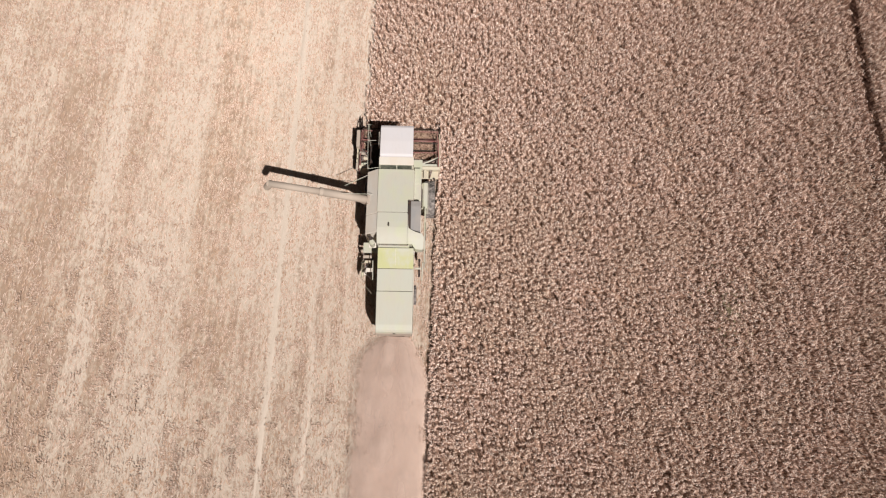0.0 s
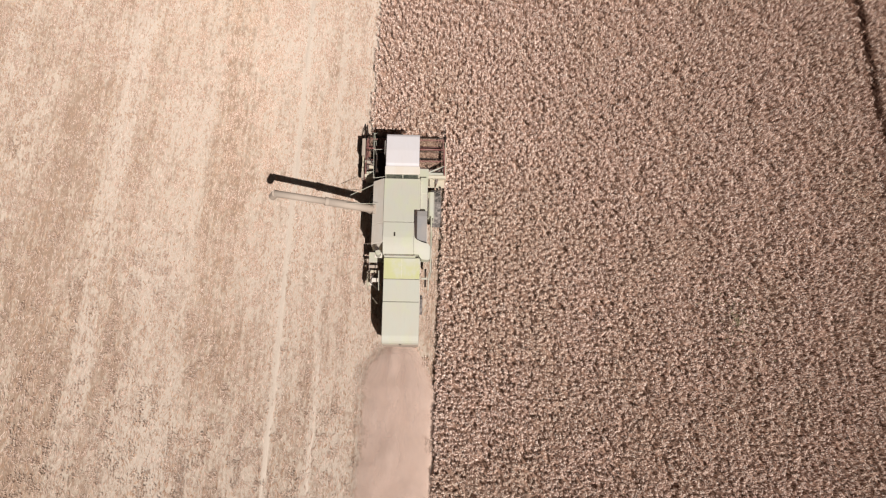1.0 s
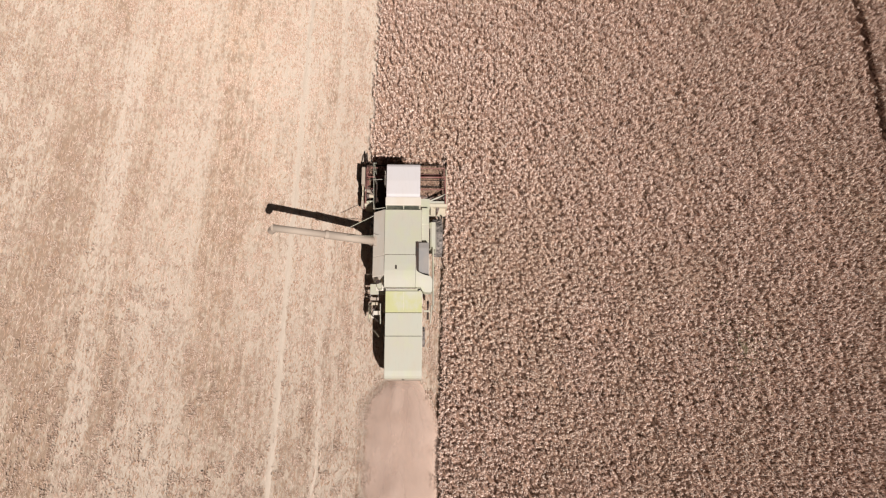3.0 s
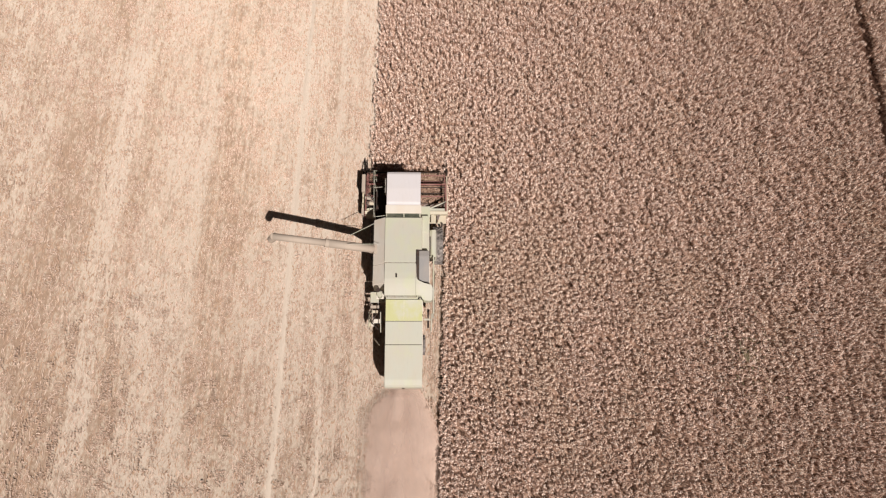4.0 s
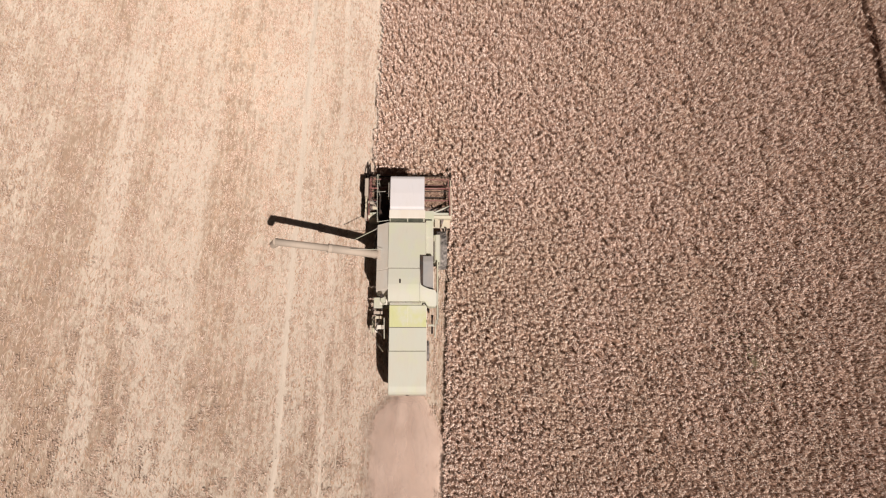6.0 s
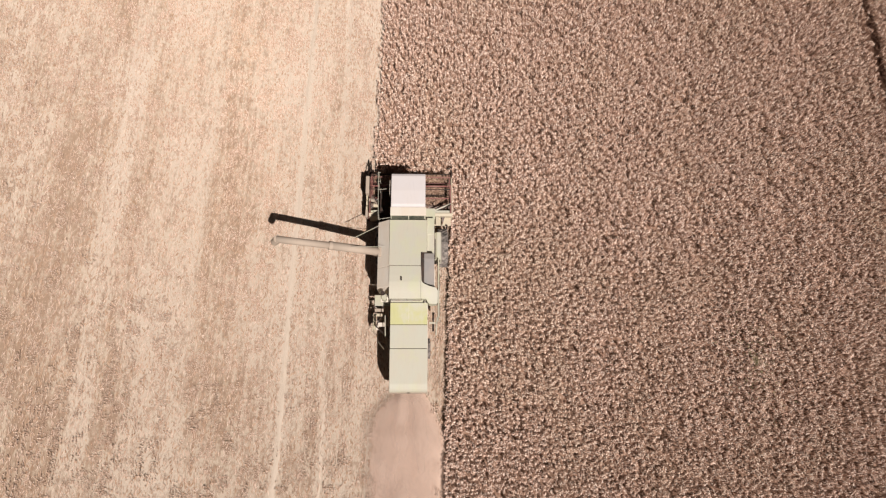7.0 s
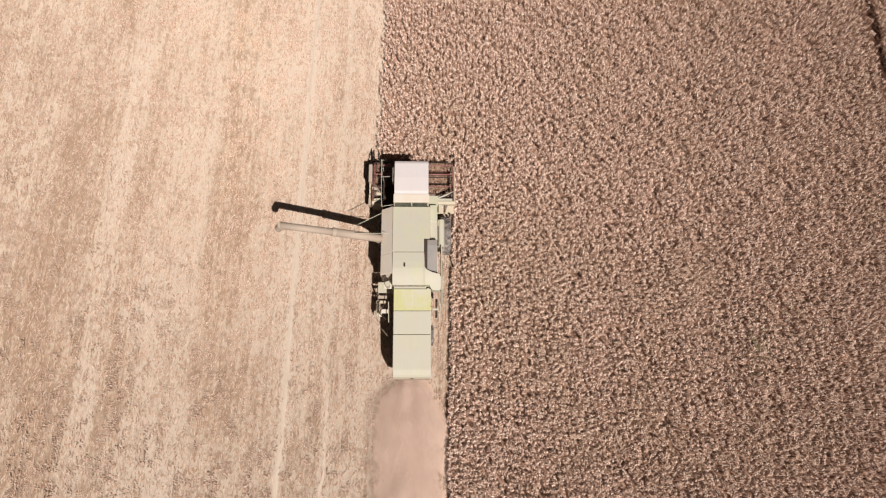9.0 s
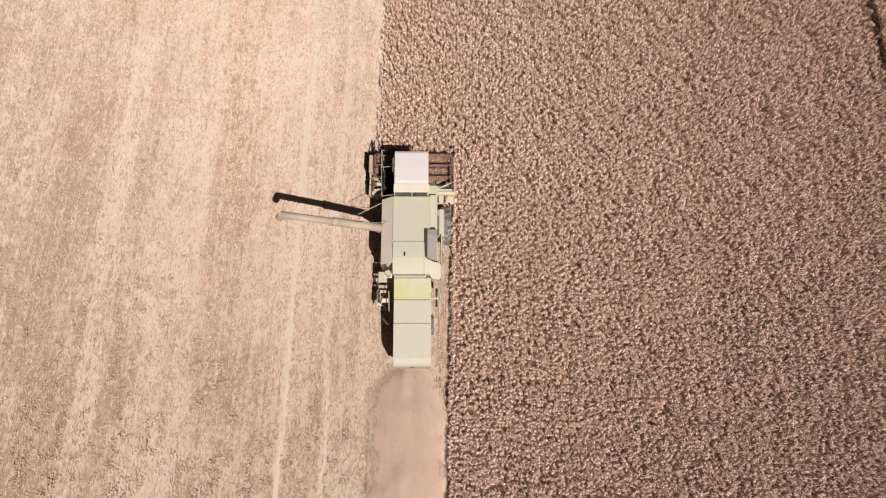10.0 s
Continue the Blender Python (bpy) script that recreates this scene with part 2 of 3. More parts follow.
# ---- the field: plan ----
CUT_LEFT, CUT_RIGHT, CUT_FRONT = -2.12, 2.04, 3.50  # edges of the strip being cut
VIEW = (-26.5, 31.0, -18.5, 18.5)                  # the stretch of field with modelled plants
TRAM = 27.56                                       # middle of the sprayer's wheel lane in the crop
RUTS = (-6.1, -4.03, -11.1, -16.2, -19.0)          # old wheel marks in the stubble


def lane(y):
    return TRAM - 0.034 * y + 0.05 * np.sin(y * 0.55 + 0.8) + 0.04 * np.sin(y * 1.31 + 2.0)


def edge_wobble(y, seed):
    return 0.04 * np.sin(y * 2.3 + seed) + 0.025 * np.sin(y * 5.9 + 2 * seed)


def value_noise(x, y, seed):
    """Smooth random lumps of unit size, 0 to 1."""
    table = np.random.default_rng(seed).random((256, 256))
    xi, yi = np.floor(x).astype(int), np.floor(y).astype(int)
    fx, fy = x - xi, y - yi
    fx, fy = fx * fx * (3 - 2 * fx), fy * fy * (3 - 2 * fy)
    g = lambda i, j: table[(xi + i) % 256, (yi + j) % 256]
    return (g(0, 0) * (1 - fx) + g(1, 0) * fx) * (1 - fy) + (g(0, 1) * (1 - fx) + g(1, 1) * fx) * fy


def straw_bands(x):
    """How thickly the stubble stands across the old passes: 0 thin and pale, 1 thick and brown."""
    at = (-27, -19.6, -18.7, -16.7, -16.2, -15.4, -15.1, -14.3, -13.8, -11.1, -10.6, -8.5, -8.0, -6.45, -6.1, -5.75, -4.35, -4.03, -3.7, -2.3, 0.6, 1.2, 2.0)
    # last two values brown the strip by the cut edge for shade and dust
    much = (0.8, 0.8, 1.0, 0.85, 0.3, 0.3, 0.9, 0.8, 0.4, 0.3, 0.95, 0.8, 0.45, 0.4, 0.05, 0.6, 0.55, 0.0, 0.5, 0.3, 0.4, 1.0, 1.1)
    return np.interp(x, at, much)


def ground_height(x, y):
    """Low ridges along the rows, gentle unevenness, and shallow old wheel ruts."""
    z = 0.012 * np.sin(x * 2 * np.pi / 0.9) + 0.01 * np.sin(x * 3.1 + y * 0.7) * np.sin(y * 1.7)
    for rut in RUTS:
        z = z - 0.008 * np.exp(-((x - rut) / 0.22) ** 2)
    return z


# ---- ground ----
def build_ground():
    """One sheet to the horizon, finer near the machine, with shallow wheel ruts in the stubble."""
    xs = np.unique(np.concatenate([np.linspace(-2500, -60, 9), np.linspace(-60, -28, 9), np.arange(-28, 32, 0.2), np.linspace(32, 60, 9), np.linspace(60, 2500, 9)]))
    ys = np.unique(np.concatenate([np.linspace(-2500, -60, 9), np.linspace(-60, -22, 9), np.arange(-22, 22, 0.4), np.linspace(22, 60, 9), np.linspace(60, 2500, 9)]))
    X, Y = np.meshgrid(xs, ys)
    near = (np.abs(X) < 32) & (np.abs(Y) < 22)
    Z = np.where(near, ground_height(X, Y), 0.0)
    nx, ny = len(xs), len(ys)
    idx = np.arange(nx * ny).reshape(ny, nx)
    faces = np.stack([idx[:-1, :-1], idx[:-1, 1:], idx[1:, 1:], idx[1:, :-1]], -1).reshape(-1, 4)
    wander = X + 0.35 * (value_noise(Y * 0.5, Y * 0.0, 31) - 0.5)
    bare = np.where(near, (0.2 + 0.7 * straw_bands(wander)) * (0.45 + 1.0 * value_noise(X * 0.7, Y * 0.22, 32)), 0.6)
    ob = soup("ground", np.stack([X, Y, Z], -1).reshape(-1, 3), faces, GROUND, "pale straw-strewn stubble ground with brown soil showing", "field", "structure")
    ob.data.attributes.new("bareness", "FLOAT", "POINT").data.foreach_set("value", bare.ravel())


build_ground()


def crop_sheet(name, x0, x1, y0, y1, z, material, label, category, kind):
    """A slab with real sides that closes the crop under the modelled plants, or carries it on past them."""
    bm = box(B(), x0, x1, y0, y1, 0.004, z, 0)
    ob = part(name, bm, material, None, label)
    return tagged(ob, category=category, kind=kind)


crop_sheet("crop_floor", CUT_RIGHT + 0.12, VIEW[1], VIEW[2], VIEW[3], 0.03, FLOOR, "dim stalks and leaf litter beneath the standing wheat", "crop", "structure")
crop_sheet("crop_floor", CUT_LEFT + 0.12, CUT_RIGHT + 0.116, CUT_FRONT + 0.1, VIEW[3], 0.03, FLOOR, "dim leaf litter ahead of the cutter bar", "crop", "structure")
crop_sheet("far_wheat", VIEW[1] - 0.2, 900, -900, 900, 0.62, FAR, "wheat field running on to the horizon", "crop", "structure")
crop_sheet("far_wheat", CUT_LEFT, VIEW[1] - 0.21, VIEW[3] - 0.2, 900, 0.62, FAR, "uncut wheat running on ahead of the harvester", "crop", "structure")
crop_sheet("far_wheat", CUT_RIGHT, VIEW[1] - 0.21, -900, VIEW[2] + 0.2, 0.62, FAR, "uncut wheat beside the harvested strip", "crop", "structure")


def flakes(c, direction, length, width, lift):
    """Thin diamonds: centres c, heading angles, lengths, widths, and the rise from tail to tip."""
    u = np.stack([np.cos(direction), np.sin(direction), np.zeros_like(direction)], -1)
    w = np.stack([-np.sin(direction), np.cos(direction), np.zeros_like(direction)], -1)
    up = np.zeros_like(c)
    up[:, 2] = lift
    tail, tip = c - u * length[:, None] / 2 - up / 2, c + u * length[:, None] / 2 + up / 2
    left, right = c + w * width[:, None] / 2, c - w * width[:, None] / 2
    v = np.stack([tail, right, tip, left], 1).reshape(-1, 3)
    return v, np.arange(len(v)).reshape(-1, 4)


def build_wheat():
    """Ripe wheat in tufts: each a dome of nodding ears over its own stalks, uneven in height, with deep gaps between."""
    step = 0.188
    gx, gy = np.meshgrid(np.arange(CUT_LEFT, VIEW[1], step), np.arange(VIEW[2], VIEW[3], step))
    x, y = gx.ravel(), gy.ravel()
    x = x + rng.uniform(-0.06, 0.06, x.size)
    y = y + rng.uniform(-0.075, 0.075, y.size)
    ey = np.arange(VIEW[2], CUT_FRONT, 0.10)  # the close edge that the last pass left
    x = np.concatenate([x, CUT_RIGHT + 0.06 + edge_wobble(ey, 1.0) + rng.uniform(-0.05, 0.08, ey.size)])
    y = np.concatenate([y, ey])
    right = x > CUT_RIGHT + edge_wobble(y, 1.0)
    ahead = (y > CUT_FRONT + 0.1 * rng.random(y.size)) & (x > CUT_LEFT + edge_wobble(y, 4.0))
    off = x - lane(y)
    keep = (right | ahead) & ~((off > -0.27) & (off < 0.27))
    keep &= rng.random(x.size) < 0.86 + 0.2 * value_noise(x * 2.3, y * 1.7, 13) + 0.16 * (value_noise(x * 2.6, y * 0.05, 14) - 0.5)
    rim = (right & (x < CUT_RIGHT + 0.4) & (y < CUT_FRONT)) | (ahead & ((x < CUT_LEFT + 0.35) | ((y < CUT_FRONT + 0.35) & (x < CUT_RIGHT))))
    keep |= rim
    wall = (right & (x < CUT_RIGHT + 0.3) & (y < CUT_FRONT))[keep]
    x, y = x[keep], y[keep]
    n = x.size
    h = 0.66 + 0.10 * (value_noise(x * 2.6, y * 0.05, 14) - 0.5) + 0.20 * (value_noise(x * 2.3, y * 1.7, 13) - 0.5) + 0.10 * (value_noise(x * 0.7, y * 0.7, 12) - 0.5) + np.clip(rng.normal(0, 0.14, n), -0.3, 0.24)
    h = h * np.where(y > CUT_FRONT + 1.0, 0.55 + 0.45 * np.clip((x - CUT_LEFT) / 0.5, 0, 1), 1.0)  # plants leaning out at the old edge
    h = h * np.where(y < CUT_FRONT, 0.62 + 0.38 * np.clip((x - CUT_RIGHT) / 0.6, 0, 1), 1.0)
    size = rng.uniform(0.6, 1.25, n)
    vs, fs, base = [], [], 0
    for k in range(17):  # ears, drooping outwards and swayed together by the wind
        a = rng.uniform(0, 2 * np.pi, n)
        r = 0.097 * size * np.sqrt(rng.random(n))
        c = np.stack([x + r * np.cos(a), y + r * np.sin(a), h - 9.5 * r * r + rng.normal(0, 0.05, n)], -1)
        v, f = flakes(c, np.where(rng.random(n) < 0.6, a, rng.normal(0.6, 0.7, n)), rng.uniform(0.06, 0.13, n), rng.uniform(0.018, 0.036, n), -rng.uniform(0.03, 0.19, n))
        vs.append(v), fs.append(f + base)
        base += len(v)
    soup("standing_wheat", np.concatenate(vs), np.concatenate(fs), EARS, "dense ripe wheat standing uncut, tan ears with brown gaps", "wheat")
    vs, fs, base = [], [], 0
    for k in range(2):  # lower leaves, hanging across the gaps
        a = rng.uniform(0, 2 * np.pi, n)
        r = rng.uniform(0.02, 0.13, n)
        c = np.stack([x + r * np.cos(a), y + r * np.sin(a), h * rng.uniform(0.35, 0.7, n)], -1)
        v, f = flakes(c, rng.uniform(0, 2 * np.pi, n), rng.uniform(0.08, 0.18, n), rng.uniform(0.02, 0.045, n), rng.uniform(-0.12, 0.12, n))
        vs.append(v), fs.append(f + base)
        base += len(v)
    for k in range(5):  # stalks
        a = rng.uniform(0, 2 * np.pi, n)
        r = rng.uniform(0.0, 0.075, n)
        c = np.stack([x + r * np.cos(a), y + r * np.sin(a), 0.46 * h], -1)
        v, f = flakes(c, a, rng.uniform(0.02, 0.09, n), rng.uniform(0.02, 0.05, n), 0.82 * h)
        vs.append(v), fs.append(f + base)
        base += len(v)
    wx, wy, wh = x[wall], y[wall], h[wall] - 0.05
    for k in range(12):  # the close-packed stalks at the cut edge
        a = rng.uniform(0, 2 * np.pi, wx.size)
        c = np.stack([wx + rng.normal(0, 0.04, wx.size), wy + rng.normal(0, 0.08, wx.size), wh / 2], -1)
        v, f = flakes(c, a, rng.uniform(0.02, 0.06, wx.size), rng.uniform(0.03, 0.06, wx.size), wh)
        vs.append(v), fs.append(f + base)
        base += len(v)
    soup("wheat_stalks", np.concatenate(vs), np.concatenate(fs), SHADE_STALKS, "brown dry stalks and leaves below the ears, darkened for gap shade", "wheat")


build_wheat()


def build_wheel_lane():
    """The sprayer's wheel lane: bare, rolled soil between the standing plants."""
    y = np.arange(VIEW[2], VIEW[3], 0.3)
    across = np.array([-0.62, -0.24, -0.08, 0.08, 0.24, 0.62])
    dip = np.array([0.05, 0.042, 0.036, 0.036, 0.042, 0.05])
    v = np.stack([lane(y)[:, None] + across, np.repeat(y[:, None], 6, 1), np.repeat(dip[None], y.size, 0) + 0.008 * rng.random((y.size, 6))], -1)
    idx = np.arange(y.size * 6).reshape(-1, 6)
    f = np.concatenate([np.stack([idx[:-1, i], idx[:-1, i + 1], idx[1:, i + 1], idx[1:, i]], -1) for i in range(5)])
    soup("wheel_lane", v.reshape(-1, 3), f, LANE, "dark bare soil lane running through the wheat", "wheel lane", "structure")


build_wheel_lane()


def build_weeds():
    n = 260
    a, r = rng.uniform(0, 2 * np.pi, n), np.abs(rng.normal(0, 0.95, n))
    c = np.stack([17.6 + r * np.cos(a), -6.2 + 1.4 * r * np.sin(a), 0.70 + rng.normal(0, 0.05, n)], -1)
    v, f = flakes(c, rng.uniform(0, 6.28, n), rng.uniform(0.08, 0.18, n), rng.uniform(0.03, 0.07, n), rng.uniform(-0.08, 0.1, n))
    soup("weed_patch", v, f, WEED, "small dull green weed patch among the wheat", "weeds")


build_weeds()


def on_stubble(x, y):
    return ~((x > CUT_RIGHT - 0.05) | ((y > CUT_FRONT) & (x > CUT_LEFT - 0.05)))


def build_stubble():
    """Cut stalks standing in broken bunches along the drill rows, and loose straw lying between them."""
    row = np.arange(VIEW[0], CUT_RIGHT, 0.13)
    x, y = np.meshgrid(row, np.arange(VIEW[2], VIEW[3], 0.075))
    x, y = x.ravel(), y.ravel()
    x, y = x + rng.normal(0, 0.025, x.size), y + rng.uniform(-0.06, 0.06, y.size)
    bunch = value_noise(x * 2.7, y * 2.6, 21)
    thick = straw_bands(x + 0.35 * (value_noise(y * 0.5, y * 0.0, 31) - 0.5))
    patch = value_noise(x * 0.8, y * 0.45, 23)
    streak = 0.35 + 1.3 * value_noise(x * 3.3, y * 0.05, 25)  # drill rows that stand thicker or thinner
    rut = np.zeros(x.size, bool)
    for r in RUTS:
        rut |= np.abs(x - r) < 0.16
    keep = on_stubble(x, y) & (rng.random(x.size) < np.clip(4.6 * (bunch - 0.42), 0, 1.3) * 0.85 * (0.12 + 0.65 * thick + 0.4 * patch) * streak) & ~(rut & (rng.random(x.size) < 0.85))
    x, y = x[keep], y[keep]
    n = x.size
    tall = 0.05 + 0.10 * value_noise(x * 1.3, y * 0.7, 24)
    vs, fs, base = [], [], 0
    for k in range(4):
        a = np.pi / 2 + rng.normal(0, 0.7, n)
        c = np.stack([x + rng.normal(0, 0.018, n), y + rng.normal(0, 0.085, n), tall / 2], -1)
        v, f = flakes(c, a, rng.uniform(0.02, 0.07, n), rng.uniform(0.026, 0.055, n), tall)
        vs.append(v), fs.append(f + base)
        base += len(v)
    m = 60000
    c = np.stack([rng.uniform(VIEW[0], CUT_RIGHT, m), rng.uniform(VIEW[2], VIEW[3], m), rng.uniform(0.028, 0.048, m)], -1)
    c = c[on_stubble(c[:, 0], c[:, 1]) & (np.abs(c[:, 0] - RUTS[0]) > 0.14)]
    m = len(c)
    v, f = flakes(c, np.pi / 2 + rng.normal(0, 0.4, m), rng.uniform(0.10, 0.36, m), rng.uniform(0.015, 0.05, m), rng.uniform(-0.015, 0.015, m))
    vs.append(v), fs.append(f + base)
    soup("stubble", np.concatenate(vs), np.concatenate(fs), STALK, "short cut wheat stubble in rows with loose straw", "stubble")


build_stubble()


def build_shade_straw():
    """Short brown pieces of trampled straw and soil crumbs that also paint in stubble shade, thick along the old passes
    and lying mostly with the rows.
    """
    m = 45000
    x, y = rng.uniform(VIEW[0], CUT_RIGHT, m), rng.uniform(VIEW[2], VIEW[3], m)
    much = straw_bands(x + 0.35 * (value_noise(y * 0.5, y * 0.0, 31) - 0.5))
    clump = value_noise(x * 2.2, y * 0.7, 51) * 0.9 + value_noise(x * 4.5, y * 3.0, 52) * 0.55
    keep = on_stubble(x, y) & (rng.random(m) < (0.10 + 0.65 * much) * np.clip(2.9 * clump - 1.38, 0, 1.5))
    for r in RUTS[:2]:
        keep &= np.abs(x - r) > 0.15
    x, y = x[keep], y[keep]
    m = x.size
    c = np.stack([x, y, ground_height(x, y) + rng.uniform(0.012, 0.03, m)], -1)
    v, f = flakes(c, np.pi / 2 + rng.normal(0, 0.35, m), rng.uniform(0.08, 0.30, m), rng.uniform(0.03, 0.085, m), rng.uniform(-0.01, 0.01, m))
    soup("shade_straw", v, f, SPECK, "brown trampled straw among the stubble, also standing for its shade", "straw")


build_shade_straw()


def build_wheel_tracks():
    """Pale, flattened straw where wheels have run along the rows."""
    for k, (x, wide) in enumerate(((-6.1, 0.20), (-4.03, 0.18))):
        y = np.arange(VIEW[2], VIEW[3], 0.15)
        mid = x + 0.07 * np.sin(y * 0.5 + k) + 0.03 * np.sin(y * 2.1 + 2 * k)
        half = wide / 2 * (0.3 + 1.3 * value_noise(y * 2.2, y * 0 + k, 41)) * (value_noise(y * 0.45, y * 0 + k, 42) > (0.2 if k == 0 else 0.45))
        lift = np.where(half > 0, 0.007, -0.05)
        strip = [np.stack([mid + half * q, y, ground_height(mid + half * q, y) + lift * up], -1) for q, up in ((-1, -0.4), (-0.35, 1), (0.35, 1), (1, -0.4))]
        v = np.stack(strip, 1)
        idx = np.arange(y.size * 4).reshape(-1, 4)
        f = np.concatenate([np.stack([idx[:-1, i], idx[:-1, i + 1], idx[1:, i + 1], idx[1:, i]], -1) for i in range(3)])
        soup("wheel_track", v.reshape(-1, 3), f, PRESSED, "pale flattened straw along an old wheel mark", "wheel track", "structure")


build_wheel_tracks()


def plume(s):
    """Left and right edge of the strip of fallen chaff, s metres behind the hood."""
    return -0.80 - 1.0 * min(1.0, s / 1.6) ** 0.8, min(0.88 + 1.1 * min(1.0, s / 2.0) ** 0.8, CUT_RIGHT - 0.06)


def build_swath():
    """A thin, soft-edged layer of chaff that has just fallen behind the machine, with loose straw on it."""
    ny, nx = 120, 26
    verts = np.zeros((ny, nx, 3))
    for j in range(ny):
        s = 12.5 * j / (ny - 1)
        left, right = plume(s)
        left = left + 0.2
        left += 0.28 * (noise.noise((s * 1.3, 0.3, 0)) + 0.5 * noise.noise((s * 4.1, 2.3, 0)))
        right += 0.12 * noise.noise((s * 1.6, 7.3, 0))
        for i in range(nx):
            q = i / (nx - 1)
            x = left + (right - left) * q
            z = 0.02 + 0.10 * min(1, 4 * min(q, 1 - q)) + 0.03 * noise.noise((x * 1.7, s * 1.2, 1))
            verts[j, i] = (x, -8.1 - s, z if 0 < i < nx - 1 else 0.0)
    idx = np.arange(ny * nx).reshape(ny, nx)
    faces = np.stack([idx[:-1, :-1], idx[1:, :-1], idx[1:, 1:], idx[:-1, 1:]], -1).reshape(-1, 4)
    ob = soup("chaff_layer", verts.reshape(-1, 3), faces, CHAFF, "smooth pinkish tan layer of chaff behind the harvester", "chaff")
    for p in ob.data.polygons:
        p.use_smooth = True
    m = 900
    y = rng.uniform(VIEW[2], -9.0, m)
    c = np.stack([rng.normal(0, 0.9, m), y, rng.uniform(0.11, 0.16, m)], -1)
    c = c[(c[:, 0] < CUT_RIGHT - 0.1) & (c[:, 0] > -1.9)]
    m = len(c)
    v, f = flakes(c, rng.uniform(0, 6.28, m), rng.uniform(0.05, 0.16, m), rng.uniform(0.015, 0.03, m), rng.uniform(-0.03, 0.03, m))
    soup("loose_straw", v, f, STALK, "freshly chopped straw lying on the chaff", "straw")


build_swath()


# ---- the combine harvester: x to its right, y ahead, from the back of the cab ----
def build_harvester():
    root = tagged(new("combine_harvester"), "old pale green combine harvester cutting ripe wheat, dusty and sun-faded", "combine harvester")
    root.matrix_world = pose(0, 0.065, 0, 0, 0, HEADING) @ Matrix.Diagonal((1.0, 0.985, 1.0, 1.0))

    # cab
    cab = part("cab", prism(B(), [(0.02, 1.75), (0.02, 3.36), (1.85, 3.36), (2.0, 2.4), (1.8, 1.75)], -0.78, 0.72), PAINT, root, "pale green cab body")
    roof = B()
    prism(roof, [(-0.05, 3.40), (-0.05, 3.46), (0.05, 3.50), (0.42, 3.52), (0.5, 3.57), (1.2, 3.60), (1.98, 3.57), (2.12, 3.50), (2.12, 3.38)], -0.90, 0.76, "x", 0.035)
    part("cab_roof", roof, ROOF, root, "white domed cab roof with a dusty rear lip")
    part("roof_lip", box(B(), -0.93, 0.80, -0.07, 0.36, 3.44, 3.535, 0.03), SIDE, root, "cream strip at the back of the roof")
    for x0, x1 in ((-0.86, -0.08), (-0.02, 0.70)):
        part("window", prism(B(), [(-0.20, 3.10), (-0.165, 3.10), (-0.065, 3.43), (-0.10, 3.43)], x0, x1, "x", 0.006), GLASS, cab, "dusty rear cab window")
    part("window_post", prism(B(), [(-0.215, 3.10), (-0.17, 3.10), (-0.07, 3.44), (-0.115, 3.44)], -0.075, -0.025, "x", 0.006), PAINT, cab)
    part("rear_wall", prism(B(), [(-0.16, 3.08), (0.0, 3.08), (0.0, 3.435), (-0.055, 3.435)], -0.92, 0.76, "x", 0.006), PAINT, cab)
    part("window", box(B(), -0.70, 0.64, 1.90, 1.96, 2.0, 3.3, 0.01), GLASS, cab, "front windscreen")
    for x in (-0.795, 0.722):
        part("window", box(B(), x, x + 0.014, 0.35, 1.6, 2.3, 3.25, 0.004), GLASS, cab, "side cab window")

    # grain tank and upper deck
    tank = B()
    prism(tank, [(-1.53, 1.55), (-1.53, 2.80), (-0.97, 3.27), (0.82, 3.27), (0.86, 2.86), (1.20, 2.82), (1.20, 1.55)], -0.20, -1.84, "y", 0.02)
    prism(tank, [(-1.53, 1.55), (-1.53, 2.80), (-0.97, 3.27), (0.53, 3.27), (0.55, 2.86), (1.20, 2.82), (1.20, 1.55)], -1.83, -2.55, "y", 0.02)
    part("grain_tank", tank, SIDE, root, "weathered grain tank with a sloping side")
    cover = B()
    prism(cover, [(-0.95, -0.24), (0.83, -0.24), (0.83, -1.85), (0.55, -1.85), (0.55, -2.52), (-0.95, -2.52)], 3.275, 3.345, "z", 0.015)
    part("tank_cover", cover, PAINT, root, "pale green sheet cover on the grain tank")
    engine = B()
    prism(engine, [(-1.53, 1.6), (-1.53, 2.80), (-0.95, 3.25), (0.55, 3.25), (0.62, 2.86), (1.22, 2.80), (1.22, 1.6)], -2.56, -3.55, "y", 0.02)
    part("engine_housing", engine, SIDE, root, "weathered engine housing behind the tank")
    fall = lambda x, y: float(np.interp(-y, (2.5, 3.0, 3.35, 3.6, 3.8, 3.95, 4.1, 4.3), (3.34, 3.34, 3.325, 3.27, 3.20, 3.13, 3.04, 2.90)) - 0.3 * max(0.0, x - 0.6) ** 1.5)
    front = lambda x: float(np.interp(x, (0.55, 0.56, 0.66, 0.95, 1.30, 1.36), (-2.565, -3.22, -3.40, -3.52, -3.58, -3.70)))
    back = lambda x: float(np.interp(x, (0.80, 0.92, 1.28, 1.36), (-4.10, -4.30, -4.30, -4.22)))
    for x0, x1, cols in ((-0.93, 0.55, 12), (0.56, 1.36, 10)):
        deck = B()
        grid = [[deck.verts.new((x, y, fall(x, y))) for x, y in ((x0 + (x1 - x0) * i / cols, front(x0 + (x1 - x0) * i / cols) * (1 - q / 14) + back(x0 + (x1 - x0) * i / cols) * q / 14) for i in range(cols + 1))] for q in range(15)]
        for q in range(14):
            for i in range(cols):
                deck.faces.new((grid[q][i], grid[q + 1][i], grid[q + 1][i + 1], grid[q][i + 1]))
